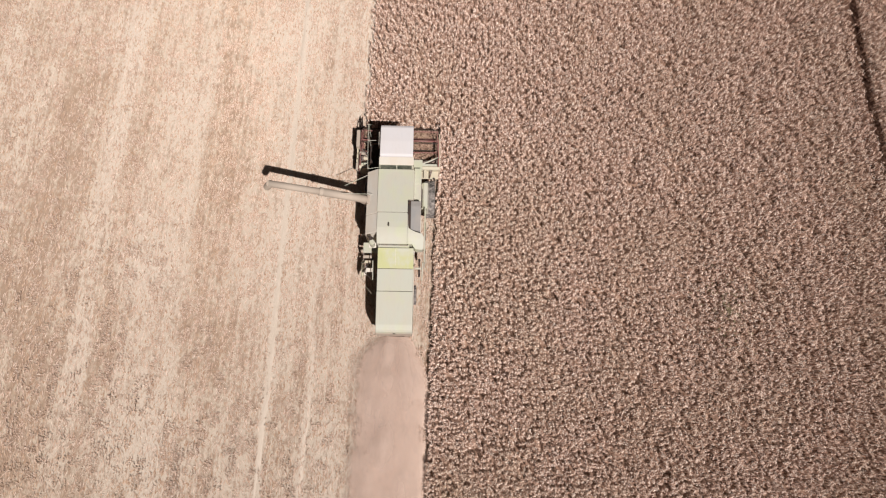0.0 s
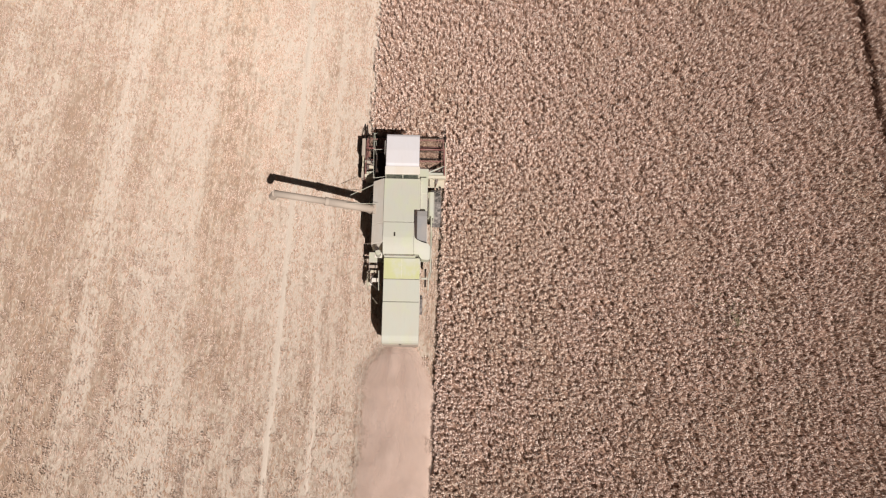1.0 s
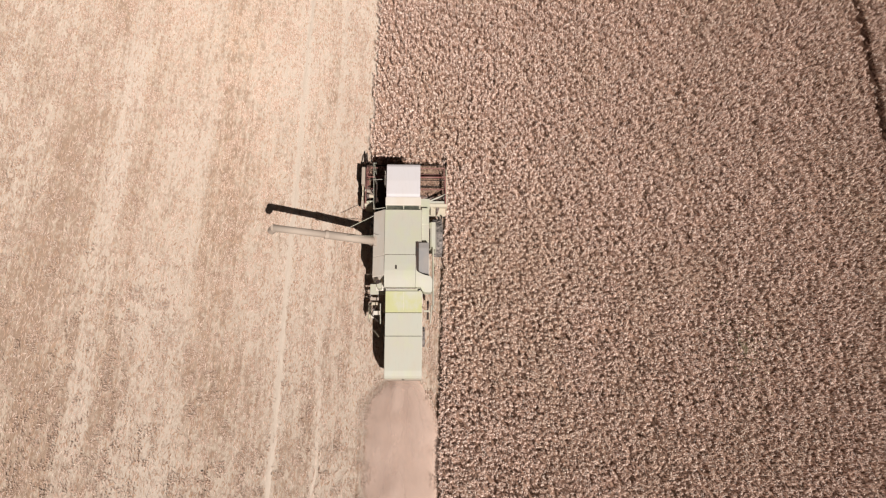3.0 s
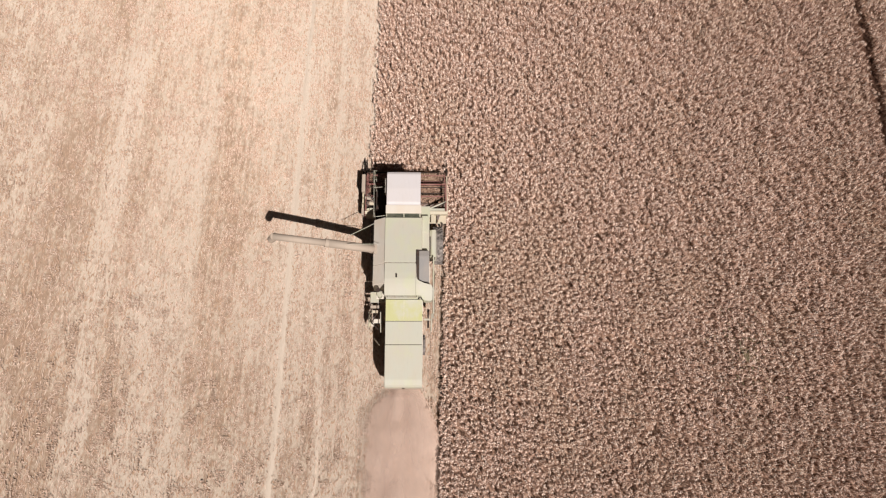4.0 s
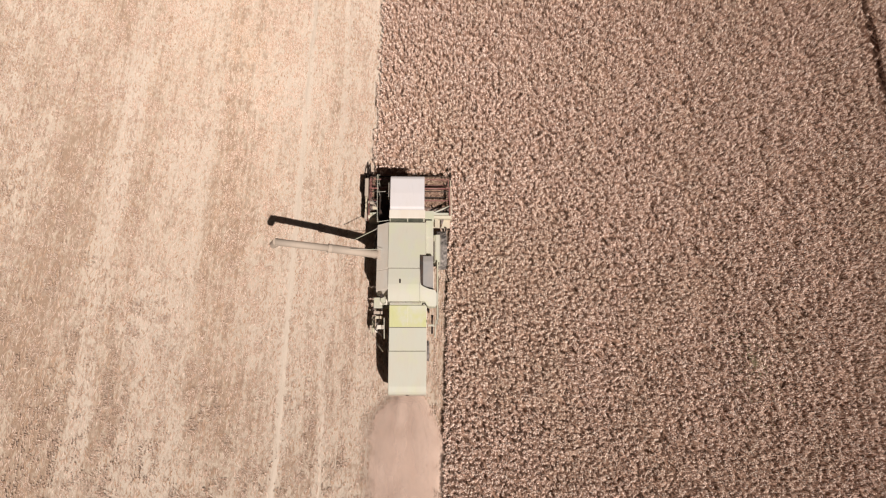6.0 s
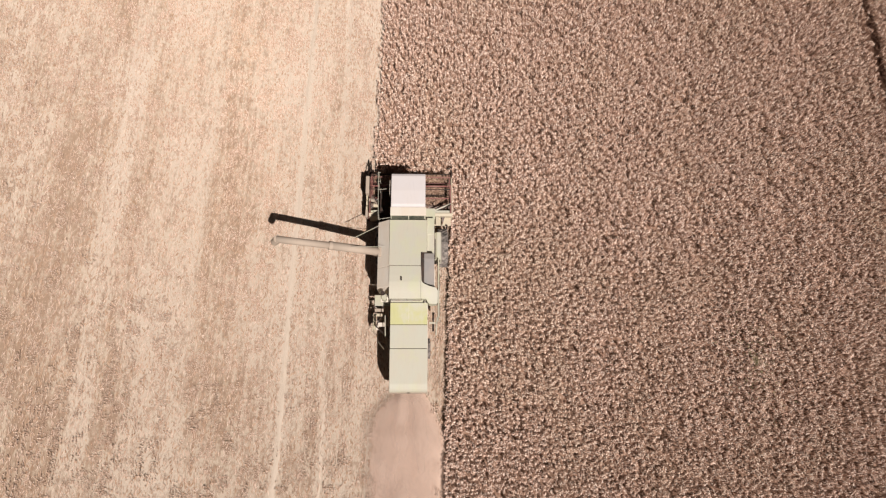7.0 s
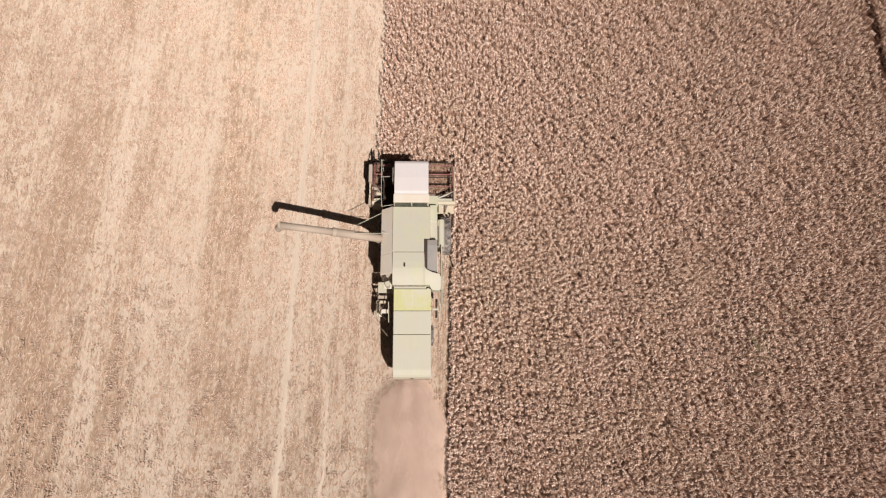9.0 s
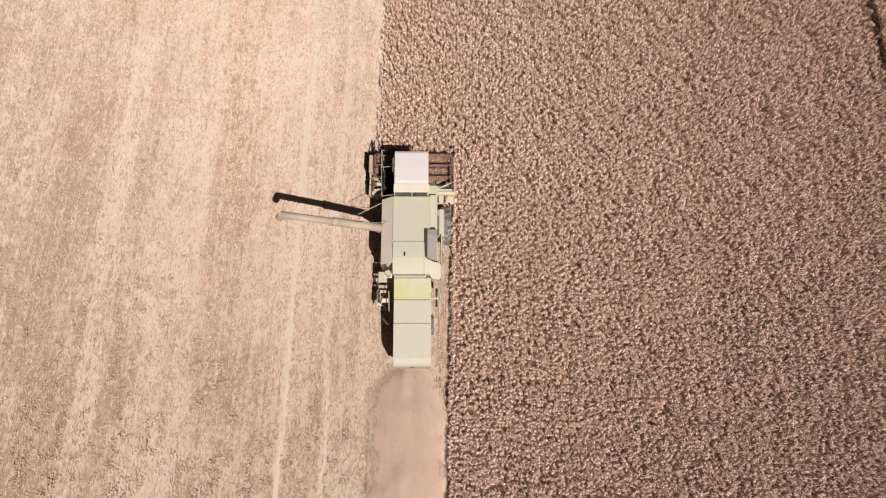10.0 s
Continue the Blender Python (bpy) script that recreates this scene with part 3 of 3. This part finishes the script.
        rim = bmesh.ops.extrude_edge_only(deck, edges=[e for e in deck.edges if e.is_boundary])["geom"]
        for v in rim:
            if isinstance(v, bmesh.types.BMVert):
                v.co.z = 2.3
        part("engine_cover", deck, PAINT, root, "pale green rounded engine cover" if x0 < 0 else "pale green rounded deck panel beside the engine")
    part("deck_shoulder", box(B(), 0.835, 1.18, -1.86, -0.22, 2.83, 2.90, 0.02), PAINT, root, "narrow walkway beside the tank")
    part("cover_latch", box(B(), -0.40, -0.33, -3.28, -3.10, 3.335, 3.40, 0.012), DARK, root, "small black latch")
    screen = B()
    prism(screen, [(-1.92, 2.84), (-1.92, 3.30), (-2.2, 3.30), (-3.36, 2.98), (-3.44, 2.84)], 0.70, 1.19, "x", 0.03)
    part("air_intake", screen, SCREEN, root, "grey wire-screened engine air intake")
    # black slab drawn in place of the shadow on the intake's left
    part("intake_shade_slab", prism(B(), [(-1.88, 2.865), (-1.88, 3.27), (-2.15, 3.275), (-3.30, 2.98), (-3.36, 2.865)], 0.566, 0.696, "x", 0.008), DARK, root, "black slab standing in for the air intake's shadow")

    # handrail on the engine cover
    rail = B()
    tube(rail, (-0.82, -4.19, 3.09), (0.62, -4.19, 3.09), 0.018)
    for x in (-0.8, -0.1, 0.6):
        tube(rail, (x, -4.19, 3.09), (x, -4.06, 2.95), 0.014)
    part("handrail", rail, STEEL, root, "thin steel rail across the engine cover")
    part("ledge", box(B(), -0.86, 0.66, -4.24, -4.105, 2.84, 2.90, 0.012), PAINT, root)

    # exhaust and left-hand platform
    pipe = B()
    tube(pipe, (-1.22, -3.86, 2.42), (-1.22, -3.86, 3.18), 0.10, seg=16)
    part("exhaust", pipe, DARK, root, "sooty black exhaust pipe")
    part("air_cleaner", tube(tube(B(), (-1.17, -4.02, 2.42), (-1.17, -4.02, 3.02), 0.12, seg=16), (-1.17, -4.02, 3.02), (-1.17, -4.02, 3.10), 0.15, 0.11, 16), PAINT, root, "pale air cleaner with a domed cap")
    part("bracket", box(B(), -1.36, -0.84, -4.14, -3.74, 2.34, 2.43, 0.015), SIDE, root)
    part("side_platform", box(B(), -1.73, -0.90, -4.12, -3.58, 1.30, 1.42, 0.02), PAINT, root, "pale platform beside the hood")
    part("step", box(B(), -1.71, -1.26, -4.43, -4.28, 1.40, 1.46, 0.012), SANDY, root)
    part("step", box(B(), -1.78, -1.28, -4.62, -4.48, 1.12, 1.19, 0.012), HEADER, root)
    for x in (-1.62, -1.24):
        part("step_rail", tube(B(), (x - 0.08, -4.10, 1.38), (x - 0.10, -4.60, 1.12), 0.018), STEEL, root)
    part("side_post", tube(B(), (-1.76, -4.14, 1.32), (-1.78, -4.30, 0.5), 0.03), STEEL, root)
    for y, z, r in ((-4.86, 1.0, 0.24), (-5.12, 0.85, 0.16), (-4.70, 0.80, 0.12)):
        part("pulley", lathe(B(), [(0.04, -0.05), (r, -0.05), (r - 0.04, 0.0), (r, 0.05), (0.04, 0.05)], (-1.74, y, z), 20), HEADER, root, "drive pulley with a dusty rim")
    part("drive_belt", box(B(), -1.78, -1.70, -5.14, -4.68, 0.92, 0.955, 0.004), DARK, root, "black rubber drive belt")
    part("guide_rod", tube(B(), (-1.15, -4.76, 2.25), (-1.13, -5.75, 2.12), 0.022), PAINT, root)
    part("guide_rod", tube(B(), (-1.52, -5.9, 1.1), (-1.22, -6.3, 1.5), 0.016), HEADER, root)
    part("bracket", box(B(), -1.52, -1.2, -5.22, -5.02, 1.62, 1.72, 0.02), SIDE, root)
    for y, z, r in ((-5.12, 1.62, 0.09), (-4.98, 1.86, 0.07)):
        part("pulley", lathe(B(), [(0.02, -0.04), (r, -0.04), (r - 0.02, 0.0), (r, 0.04), (0.02, 0.04)], (-1.52, y, z), 16), STEEL, root, "small idler pulley")
    part("chain_guard", prism(B(), [(-4.56, 0.6), (-4.52, 1.0), (-5.34, 1.12), (-5.40, 0.7)], -1.84, -1.80, "x", 0.01), HEADER, root, "dusty chain guard")
    part("hose", tube(B(), (-1.35, -4.8, 2.0), (-1.62, -5.2, 1.7), 0.025), DARK, root)
    part("hose", tube(B(), (-1.62, -5.2, 1.7), (-1.3, -5.5, 1.4), 0.025), DARK, root)
    part("bracket", box(B(), -1.64, -1.5, -5.36, -5.16, 1.46, 1.6, 0.02), SIDE, root)

    # straw hood
    hood = ((-4.26, -5.29, 2.86, 2.76, LIME, "sun-faded lime yellow hood panel"), (-5.31, -6.40, 2.76, 2.64, PAINT, "pale green hood panel"))
    for y0, y1, z0, z1, mat, label in hood:
        part("hood_panel", prism(B(), [(y0, 1.35), (y0, z0), (y1, z1), (y1, 1.35)], -0.875, 0.875, "x", 0.022), mat, root, label)
    part("hood_panel", prism(B(), [(-6.42, 1.35), (-6.42, 2.64), (-8.05, 2.46), (-8.28, 2.39), (-8.38, 2.26), (-8.41, 2.08), (-8.40, 1.25)], -0.885, 0.885, "x", 0.03), PAINT, root, "long pale green rear hood rounded at its end")
    part("seam_strip", prism(B(), [(-5.2, 2.7), (-5.2, 2.773), (-4.30, 2.86), (-4.30, 2.7)], -0.006, 0.006, "x", 0), SIDE, root)
    for y in (-5.30, -6.41):
        part("seam_strip", box(B(), -0.86, 0.86, y - 0.016, y + 0.016, 2.5, 2.742 if y > -6 else 2.622, 0.003), DARK, root)
    part("rear_lip", box(B(), -0.86, 0.86, -8.425, -8.402, 1.25, 2.04, 0.01), SANDY, root, "dust-caked lip of the rear hood")
    part("tail_lamp", box(B(), -0.06, 0.06, -8.45, -8.42, 2.02, 2.08, 0.006), DARK, root, "small dark tail lamp")
    part("chopper", prism(B(), [(-7.3, 0.9), (-7.2, 1.34), (-8.22, 1.24), (-8.22, 0.85)], -0.85, 0.85, "x", 0.03), SIDE, root, "straw chopper below the hood")
    part("body_side", prism(B(), [(-4.0, 0.95), (-4.0, 1.6), (-7.4, 1.36), (-7.4, 1.05)], -0.9, 0.9, "x", 0.02), SIDE, root)
    part("lower_body", box(B(), -0.92, 0.92, -3.98, -0.1, 0.75, 1.56, 0.03), SIDE, root)

    # right-hand side: platform, tank, shields, belts
    part("platform_box", box(B(), 0.80, 1.20, -0.86, 0.02, 2.60, 2.92, 0.03), PAINT, root, "pale box beside the cab")
    part("gap_strip", box(B(), 0.80, 0.845, -0.86, 0.0, 2.90, 2.955, 0.003), DARK, root)
    part("platform", box(B(), 0.78, 1.24, 0.05, 0.62, 2.58, 2.64, 0.015), PAINT, root, "driver's step platform")
    part("side_shield", prism(B(), [(1.22, 1.5), (1.22, 2.32), (1.34, 2.42), (1.52, 2.40), (1.56, 2.28), (1.56, 1.5)], -1.98, -0.56, "y", 0.02), PAINT, root, "pale rounded side shield")
    part("side_panel", box(B(), 1.38, 1.44, -4.9, -2.0, 1.3, 2.62, 0.015), PAINT, root, "pale lower side panel")
    for y0, y1 in ((-3.5, -2.75), (-4.75, -4.2)):
        part("panel_slot", box(B(), 1.441, 1.462, y0, y1, 1.6, 2.52, 0.004), DARK, root, "black slot in the side panel")
    part("panel_slot", box(B(), 1.228, 1.31, -1.95, -0.9, 2.30, 2.36, 0.004), DARK, root)
    part("side_catch", box(B(), 1.40, 1.47, -2.14, -2.02, 2.44, 2.50, 0.01), DARK, root)
    for y, z, r in ((-4.74, 1.9, 0.2), (-5.25, 1.7, 0.22)):
        part("pulley", lathe(B(), [(0.04, -0.05), (r, -0.05), (r - 0.04, 0.0), (r, 0.05), (0.04, 0.05)], (1.16, y, z), 20), DARK, root, "dark drive pulley")
    part("drive_belt", prism(B(), [(-4.55, 1.9), (-4.74, 2.1), (-5.25, 1.92), (-5.46, 1.7), (-5.25, 1.48), (-4.74, 1.7)], 1.13, 1.19, "x", 0.01), DARK, root, "black rubber drive belt")
    part("bracket", box(B(), 0.96, 1.34, -5.14, -5.05, 2.0, 2.06, 0.01), PAINT, root)
    part("guide_rod", tube(B(), (1.34, -4.88, 2.45), (1.30, -5.6, 1.6), 0.03), PAINT, root)

    # wheels
    def wheel(x, y, r, w, name, label):
        hub = part(name, lathe(B(), [(0.08, -w / 2 + 0.12), (r * 0.5, -w / 2 + 0.12), (r * 0.56, -w / 2 + 0.02), (r * 0.56, w / 2 - 0.02), (r * 0.5, w / 2 - 0.12), (0.08, w / 2 - 0.12)], (x, y, r), 28), LIME, root, label)
        profile = [(r * 0.55, -w / 2 + 0.01), (r * 0.75, -w / 2), (r * 0.93, -w / 2 + 0.03), (r * 0.97, -w / 2 + 0.1), (r * 0.975, 0), (r * 0.97, w / 2 - 0.1), (r * 0.93, w / 2 - 0.03), (r * 0.75, w / 2), (r * 0.55, w / 2 - 0.01)]
        part("tyre", lathe(B(), profile, (x, y, r), 48, False), TYRE, hub, "dusty black lugged tyre", True)
        lugs = B()
        count = int(r * 28)
        for k in range(count):
            for side in (-1, 1):
                a = 2 * math.pi * (k + 0.25 * side) / count
                m = Matrix.Translation((x, y, r)) @ Matrix.Rotation(a, 4, "X") @ Matrix.Translation((side * w * 0.22, 0, r * 0.975)) @ Matrix.Rotation(side * 0.7, 4, "Z")
                bmesh.ops.create_cube(lugs, size=1.0, matrix=m @ Matrix.Diagonal((w * 0.5, 0.045, 0.05, 1)))
        part("tread", lugs, TYRE, hub)

    for side in (-1, 1):
        wheel(1.64 if side > 0 else -1.5, -0.98, 1.0, 0.56, "front_wheel", "large drive wheel with a faded rim")
        wheel(side * 0.88, -6.15, 0.50, 0.32, "rear_wheel", "small steering wheel with a faded rim")
    part("front_axle", tube(B(), (-1.4, -0.98, 1.0), (1.4, -0.98, 1.0), 0.12), DARK, root)
    part("rear_axle", tube(B(), (-0.8, -6.15, 0.50), (0.8, -6.15, 0.50), 0.08), DARK, root)

    # unloading auger
    auger = B()
    tube(auger, (-1.50, -1.71, 2.80), (-3.70, -1.67, 3.68), 0.20, seg=20)
    tube(auger, (-3.66, -1.67, 3.67), (-6.05, -1.59, 4.42), 0.165, seg=20)
    arm = part("unloading_auger", auger, SANDY, root, "pale unloading auger swung out to the side", True)
    part("spout", tube(B(), (-5.98, -1.59, 4.40), (-6.22, -1.61, 4.0), 0.19, 0.18, 16), SANDY, arm, "downturned spout")
    part("collar", tube(B(), (-3.60, -1.672, 3.645), (-3.76, -1.668, 3.70), 0.215, seg=20), SANDY, arm)
    part("elbow", prism(B(), [(-1.52, -1.96), (-1.30, -2.05), (-1.30, -1.50), (-1.52, -1.50)], 2.0, 2.96, "z", 0.05), SANDY, arm, "auger elbow at the tank")
    part("gusset", prism(B(), [(-1.55, 2.1), (-1.55, 2.75), (-2.1, 2.95)], -1.80, -1.70, "y", 0.01), SANDY, arm)
    part("stay_rod", tube(B(), (-1.53, -0.40, 2.86), (-2.66, -1.03, 2.92), 0.014, seg=8), PAINT, root, "thin pale stay rod")
    part("stay_rod", tube(B(), (-2.7, -1.70, 3.6), (-1.2, -1.58, 3.22), 0.012, seg=8), PAINT, root)

    # handrail beside the cab
    guard = B()
    tube(guard, (-1.54, -0.08, 2.95), (-1.60, 2.45, 2.95), 0.013)
    tube(guard, (-1.54, -0.08, 2.95), (-0.92, 0.0, 3.0), 0.013)
    tube(guard, (-1.57, 1.50, 2.95), (-1.16, 1.53, 2.95), 0.012)
    for y in (0.3, 1.9, 2.44):
        tube(guard, (-1.57, y, 2.95), (-1.55, y - 0.1, 1.7), 0.012, seg=8)
    tube(guard, (-1.60, 2.42, 2.95), (-1.45, 2.42, 2.95), 0.011)
    tube(guard, (-1.59, 1.95, 2.95), (-1.46, 1.95, 2.95), 0.011)
    part("handrail", guard, PAINT, root, "thin pale handrail beside the cab")
    part("ladder_platform", box(B(), -1.56, -0.80, 0.1, 1.9, 1.62, 1.68, 0.01), DARK, root, "dark access platform")
    part("mirror_arm", tube(B(), (-0.76, 1.7, 3.3), (-1.0, 1.5, 3.25), 0.015), DARK, root)
    part("mirror", box(B(), -1.0, -0.96, 1.1, 1.86, 2.9, 3.30, 0.01), SIDE, root, "long side mirror")

    # feeder house and header
    part("feeder_house", prism(B(), [(-0.1, 1.0), (-0.1, 1.7), (1.0, 1.05), (1.0, 0.35)], -0.62, 0.62, "x", 0.03), SIDE, root, "feeder house between header and body")
    header = part("header", prism(B(), [(0.86, 0.18), (0.86, 1.08), (1.0, 1.12), (1.06, 1.08), (1.06, 0.55), (1.25, 0.26), (1.8, 0.16), (3.35, 0.10), (3.35, 0.06), (1.2, 0.08)], -2.18, 2.15, "x", 0.012), HEADER, root, "dusty cream cutting header with a red reel")
    header.location.y = -0.10
    part("top_beam", box(B(), 1.05, 2.16, 1.06, 1.18, 0.98, 1.10, 0.02), PAINT, header, "pale square beam")
    part("top_beam", box(B(), -2.18, -0.7, 1.06, 1.18, 0.98, 1.10, 0.02), PAINT, header, "pale square beam")
    for side, x in ((-1, -2.20), (1, 2.16)):
        part("end_wall", prism(B(), [(0.86, 0.12), (0.86, 1.0), (1.6, 0.95), (2.7, 0.62), (3.5, 0.45), (4.15, 0.62), (4.20, 0.56), (3.6, 0.12)], x - 0.03, x + 0.03, "x", 0.012), RED if side < 0 else HEADER, header, "header end wall with a pointed crop divider")
        div = B()
        tube(div, (x, 3.2, 0.30), (x - side * 0.02, 4.22, 0.62), 0.09, 0.02)
        tube(div, (x, 3.25, 0.62), (x, 4.16, 0.66), 0.03, 0.015)
        tube(div, (x - 0.2 * side, 2.9, 0.5), (x, 4.15, 0.64), 0.02, 0.015)
        if side < 0:
            tube(div, (x - 0.27, 3.1, 0.5), (x, 4.20, 0.63), 0.035, 0.02)
        part("crop_divider", div, DARK, header, "dark pointed crop divider")
    # table auger with its flight
    screw = tube(B(), (-2.1, 1.55, 0.52), (2.08, 1.55, 0.52), 0.16, seg=18)
    part("table_auger", screw, SHINY, header, "scoured steel table auger")
    flight = B()
    turns, per = 7, 20
    for direction, xa, xb in ((1, -2.08, -0.35), (-1, 2.06, 0.35)):
        prev = None
        for k in range(turns * per // 2 + 1):
            s = k / (turns * per // 2)
            a = direction * 2 * math.pi * s * turns / 2
            x = xa + (xb - xa) * s
            inner = flight.verts.new((x, 1.55 + 0.15 * math.cos(a), 0.52 + 0.15 * math.sin(a)))
            outer = flight.verts.new((x, 1.55 + 0.30 * math.cos(a), 0.52 + 0.30 * math.sin(a)))
            if prev:
                flight.faces.new((prev[0], inner, outer, prev[1]))
            prev = (inner, outer)
    bmesh.ops.solidify(flight, geom=flight.faces[:], thickness=0.008)
    part("auger_flight", flight, SHINY, header, "spiral flight of the table auger")
    knife = box(B(), -2.15, 2.12, 3.34, 3.40, 0.07, 0.10, 0.004)
    for k in range(56):
        prism(knife, [(-2.12 + 0.0762 * k, 3.39), (-2.06 + 0.0762 * k, 3.39), (-2.09 + 0.0762 * k, 3.52)], 0.075, 0.09, "z", 0)
    part("cutter_bar", knife, STEEL, header, "toothed steel cutter bar")
    # reel
    cy, cz, rr, bars = 2.55, 1.08, 0.66, 6
    part("reel_shaft", tube(B(), (-2.08, cy, cz), (2.05, cy, cz), 0.055), RED, header, "faded red reel shaft")
    for k in range(bars):
        a = 2 * math.pi * k / bars + 0.1
        y, z = cy + rr * math.cos(a), cz + rr * math.sin(a)
        bat = tube(B(), (-2.06, y, z), (2.03, y, z), 0.028, seg=8)
        for j in range(27):
            x = -2.0 + j * 0.152
            tube(bat, (x, y, z), (x, y - 0.05, z - 0.22), 0.007, 0.004, 4)
        part("reel_bar", bat, RED if k % 2 else DARK, header, "reel bar with hanging tines")
    for x in (-2.05, -0.68, 0.68, 2.02):
        for k in range(bars):
            a = 2 * math.pi * k / bars + 0.1
            b = a + 2 * math.pi / bars
            tip, other = (x, cy + rr * math.cos(a), cz + rr * math.sin(a)), (x, cy + rr * math.cos(b), cz + rr * math.sin(b))
            part("reel_spoke", tube(B(), (x, cy, cz), tip, 0.018, seg=6), RED, header)
            part("reel_rim", tube(B(), tip, other, 0.012, seg=6), RED, header)
    for side, x in ((-1, -2.12), (1, 2.09)):
        part("reel_arm", prism(B(), [(1.0, 1.10), (1.0, 1.22), (2.6, 1.20), (2.6, 1.06)], x - 0.035, x + 0.035, "x", 0.012), RED, header, "pale reel lift arm")
    part("reel_brace", tube(B(), (1.20, 1.12, 1.2), (2.08, 1.50, 1.24), 0.04), PAINT, header)
    part("reel_brace", tube(B(), (1.55, 1.15, 1.2), (2.08, 1.44, 1.3), 0.03), DARK, header)
    part("lift_ram", tube(B(), (-2.08, 1.95, 1.15), (-1.62, 1.30, 1.2), 0.05), STEEL, header, "hydraulic lift ram")
    # drives at the left end
    part("end_guard", box(B(), -2.34, -2.235, 0.9, 3.45, 0.14, 0.80, 0.03), DARK, header, "dark belt guard along the header end")
    part("drive_shield", box(B(), -2.37, -2.18, 2.02, 3.02, 0.78, 1.36, 0.04), SANDY, header, "dusty cream drive shield")
    part("drive_shield", box(B(), -2.38, -2.25, 0.82, 1.40, 0.70, 0.95, 0.03), SANDY, header, "dusty cream belt guard")
    for y, z, r in ((1.95, 0.98, 0.17), (1.62, 0.9, 0.22), (1.3, 1.08, 0.13)):
        part("pulley", lathe(B(), [(0.03, -0.04), (r, -0.04), (r - 0.03, 0), (r, 0.04), (0.03, 0.04)], (-2.29, y, z), 20), HEADER, header, "dusty drive pulley")
    part("drive_motor", tube(B(), (-2.0, 1.45, 1.1), (-1.65, 1.4, 1.15), 0.11, 0.09), HEADER, header, "dusty gearbox housing")
    part("hose", tube(B(), (-1.95, 1.95, 1.2), (-1.5, 1.05, 1.3), 0.02), DARK, header)
    part("pump", tube(B(), (-2.16, 1.75, 1.12), (-1.86, 1.66, 1.16), 0.10, 0.08), SANDY, header, "pale hydraulic pump")
    part("valve_block", box(B(), -2.14, -1.94, 1.32, 1.52, 1.06, 1.22, 0.03), STEEL, header, "grey valve block")
    part("tension_rod", tube(B(), (-2.2, 2.02, 1.05), (-1.78, 1.50, 1.28), 0.025), SANDY, header)
    part("tension_rod", tube(B(), (-2.14, 1.18, 1.08), (-1.72, 1.78, 1.22), 0.02), STEEL, header)
    part("back_bracket", box(B(), 1.30, 1.46, 0.40, 0.86, 0.92, 1.0, 0.02), HEADER, header)
    part("back_bracket", prism(B(), [(1.62, 0.35), (1.78, 0.85), (1.62, 0.85)], 0.88, 0.98, "z", 0.012), STEEL, header)
    part("back_post", box(B(), 1.84, 1.92, 0.30, 0.42, 0.3, 0.95, 0.012), DARK, header)
    part("back_floor", box(B(), 1.15, 2.1, 0.42, 0.86, 0.74, 0.80, 0.015), HEADER, header, "dusty shelf behind the header")
    return root


build_harvester()


def build_cut_crop():
    """Cut stalks and ears tumbling under the reel and into the table auger."""
    m = 9000
    x, y = rng.uniform(-2.1, 2.08, m), rng.uniform(1.15, 3.5, m)
    top = np.interp(y, (1.15, 1.9, 2.6, 3.5), (0.75, 0.55, 0.40, 0.62))
    c = np.stack([x, y, 0.18 + (top - 0.18) * rng.random(m) ** 0.6], -1)
    turn = np.array(Matrix.Rotation(radians(HEADING), 3, "Z"))
    v, f = flakes(c @ turn.T, rng.uniform(0, 6.28, m), rng.uniform(0.08, 0.3, m), rng.uniform(0.02, 0.045, m), rng.uniform(-0.12, 0.12, m))
    soup("cut_wheat", v, f, CUT, "tangled cut wheat lying on the header under the reel", "wheat")


build_cut_crop()


# ---- hanging dust behind the machine ----
def build_dust():
    """Two billowing veils of chaff dust, one over the other, thick behind the hood and thin at their rims."""
    ny, nx = 90, 34
    for layer, (height, length, full) in enumerate(((1.0, 12.5, 0.62), (0.55, 11.0, 0.55))):
        verts, thick = np.zeros((ny, nx, 3)), np.zeros((ny, nx))
        for j in range(ny):
            s = length * j / (ny - 1)
            left, right = plume(s)
            left += 0.35 * noise.noise((s * 0.9, 3.1 + 5 * layer, 0)) * min(1, s)
            for i in range(nx):
                q = 2 * i / (nx - 1) - 1
                x = (left + right) / 2 + (right - left) / 2 * q * 1.04
                billow = noise.noise((x * 0.9, s * 0.5, 2.0 + 4 * layer)) + 0.5 * noise.noise((x * 2.1, s * 1.3, 6.0 + layer))
                swell = height * (0.8 + 0.2 * min(1, s / 2)) - 0.25 * q * q
                verts[j, i] = (min(x, CUT_RIGHT - 0.02), -8.22 - s, max(0.2, swell + 0.13 * billow))
                ends = min(1.0, (s + 0.15) / 0.6) * min(1.0, (length - s) / 2.5)
                streak = 0.8 + 0.35 * noise.noise((q * 3.0, s * 0.25, 9 + layer))
                thick[j, i] = full * ends * streak * (1 - q * q) ** 0.7
        idx = np.arange(ny * nx).reshape(ny, nx)
        faces = np.stack([idx[:-1, :-1], idx[1:, :-1], idx[1:, 1:], idx[:-1, 1:]], -1).reshape(-1, 4)
        ob = soup("dust_cloud", verts.reshape(-1, 3), faces, DUST, "pinkish tan chaff dust hanging behind the harvester", "dust")
        ob.data.attributes.new("thickness", "FLOAT", "POINT").data.foreach_set("value", thick.ravel())
        for p in ob.data.polygons:
            p.use_smooth = True


build_dust()
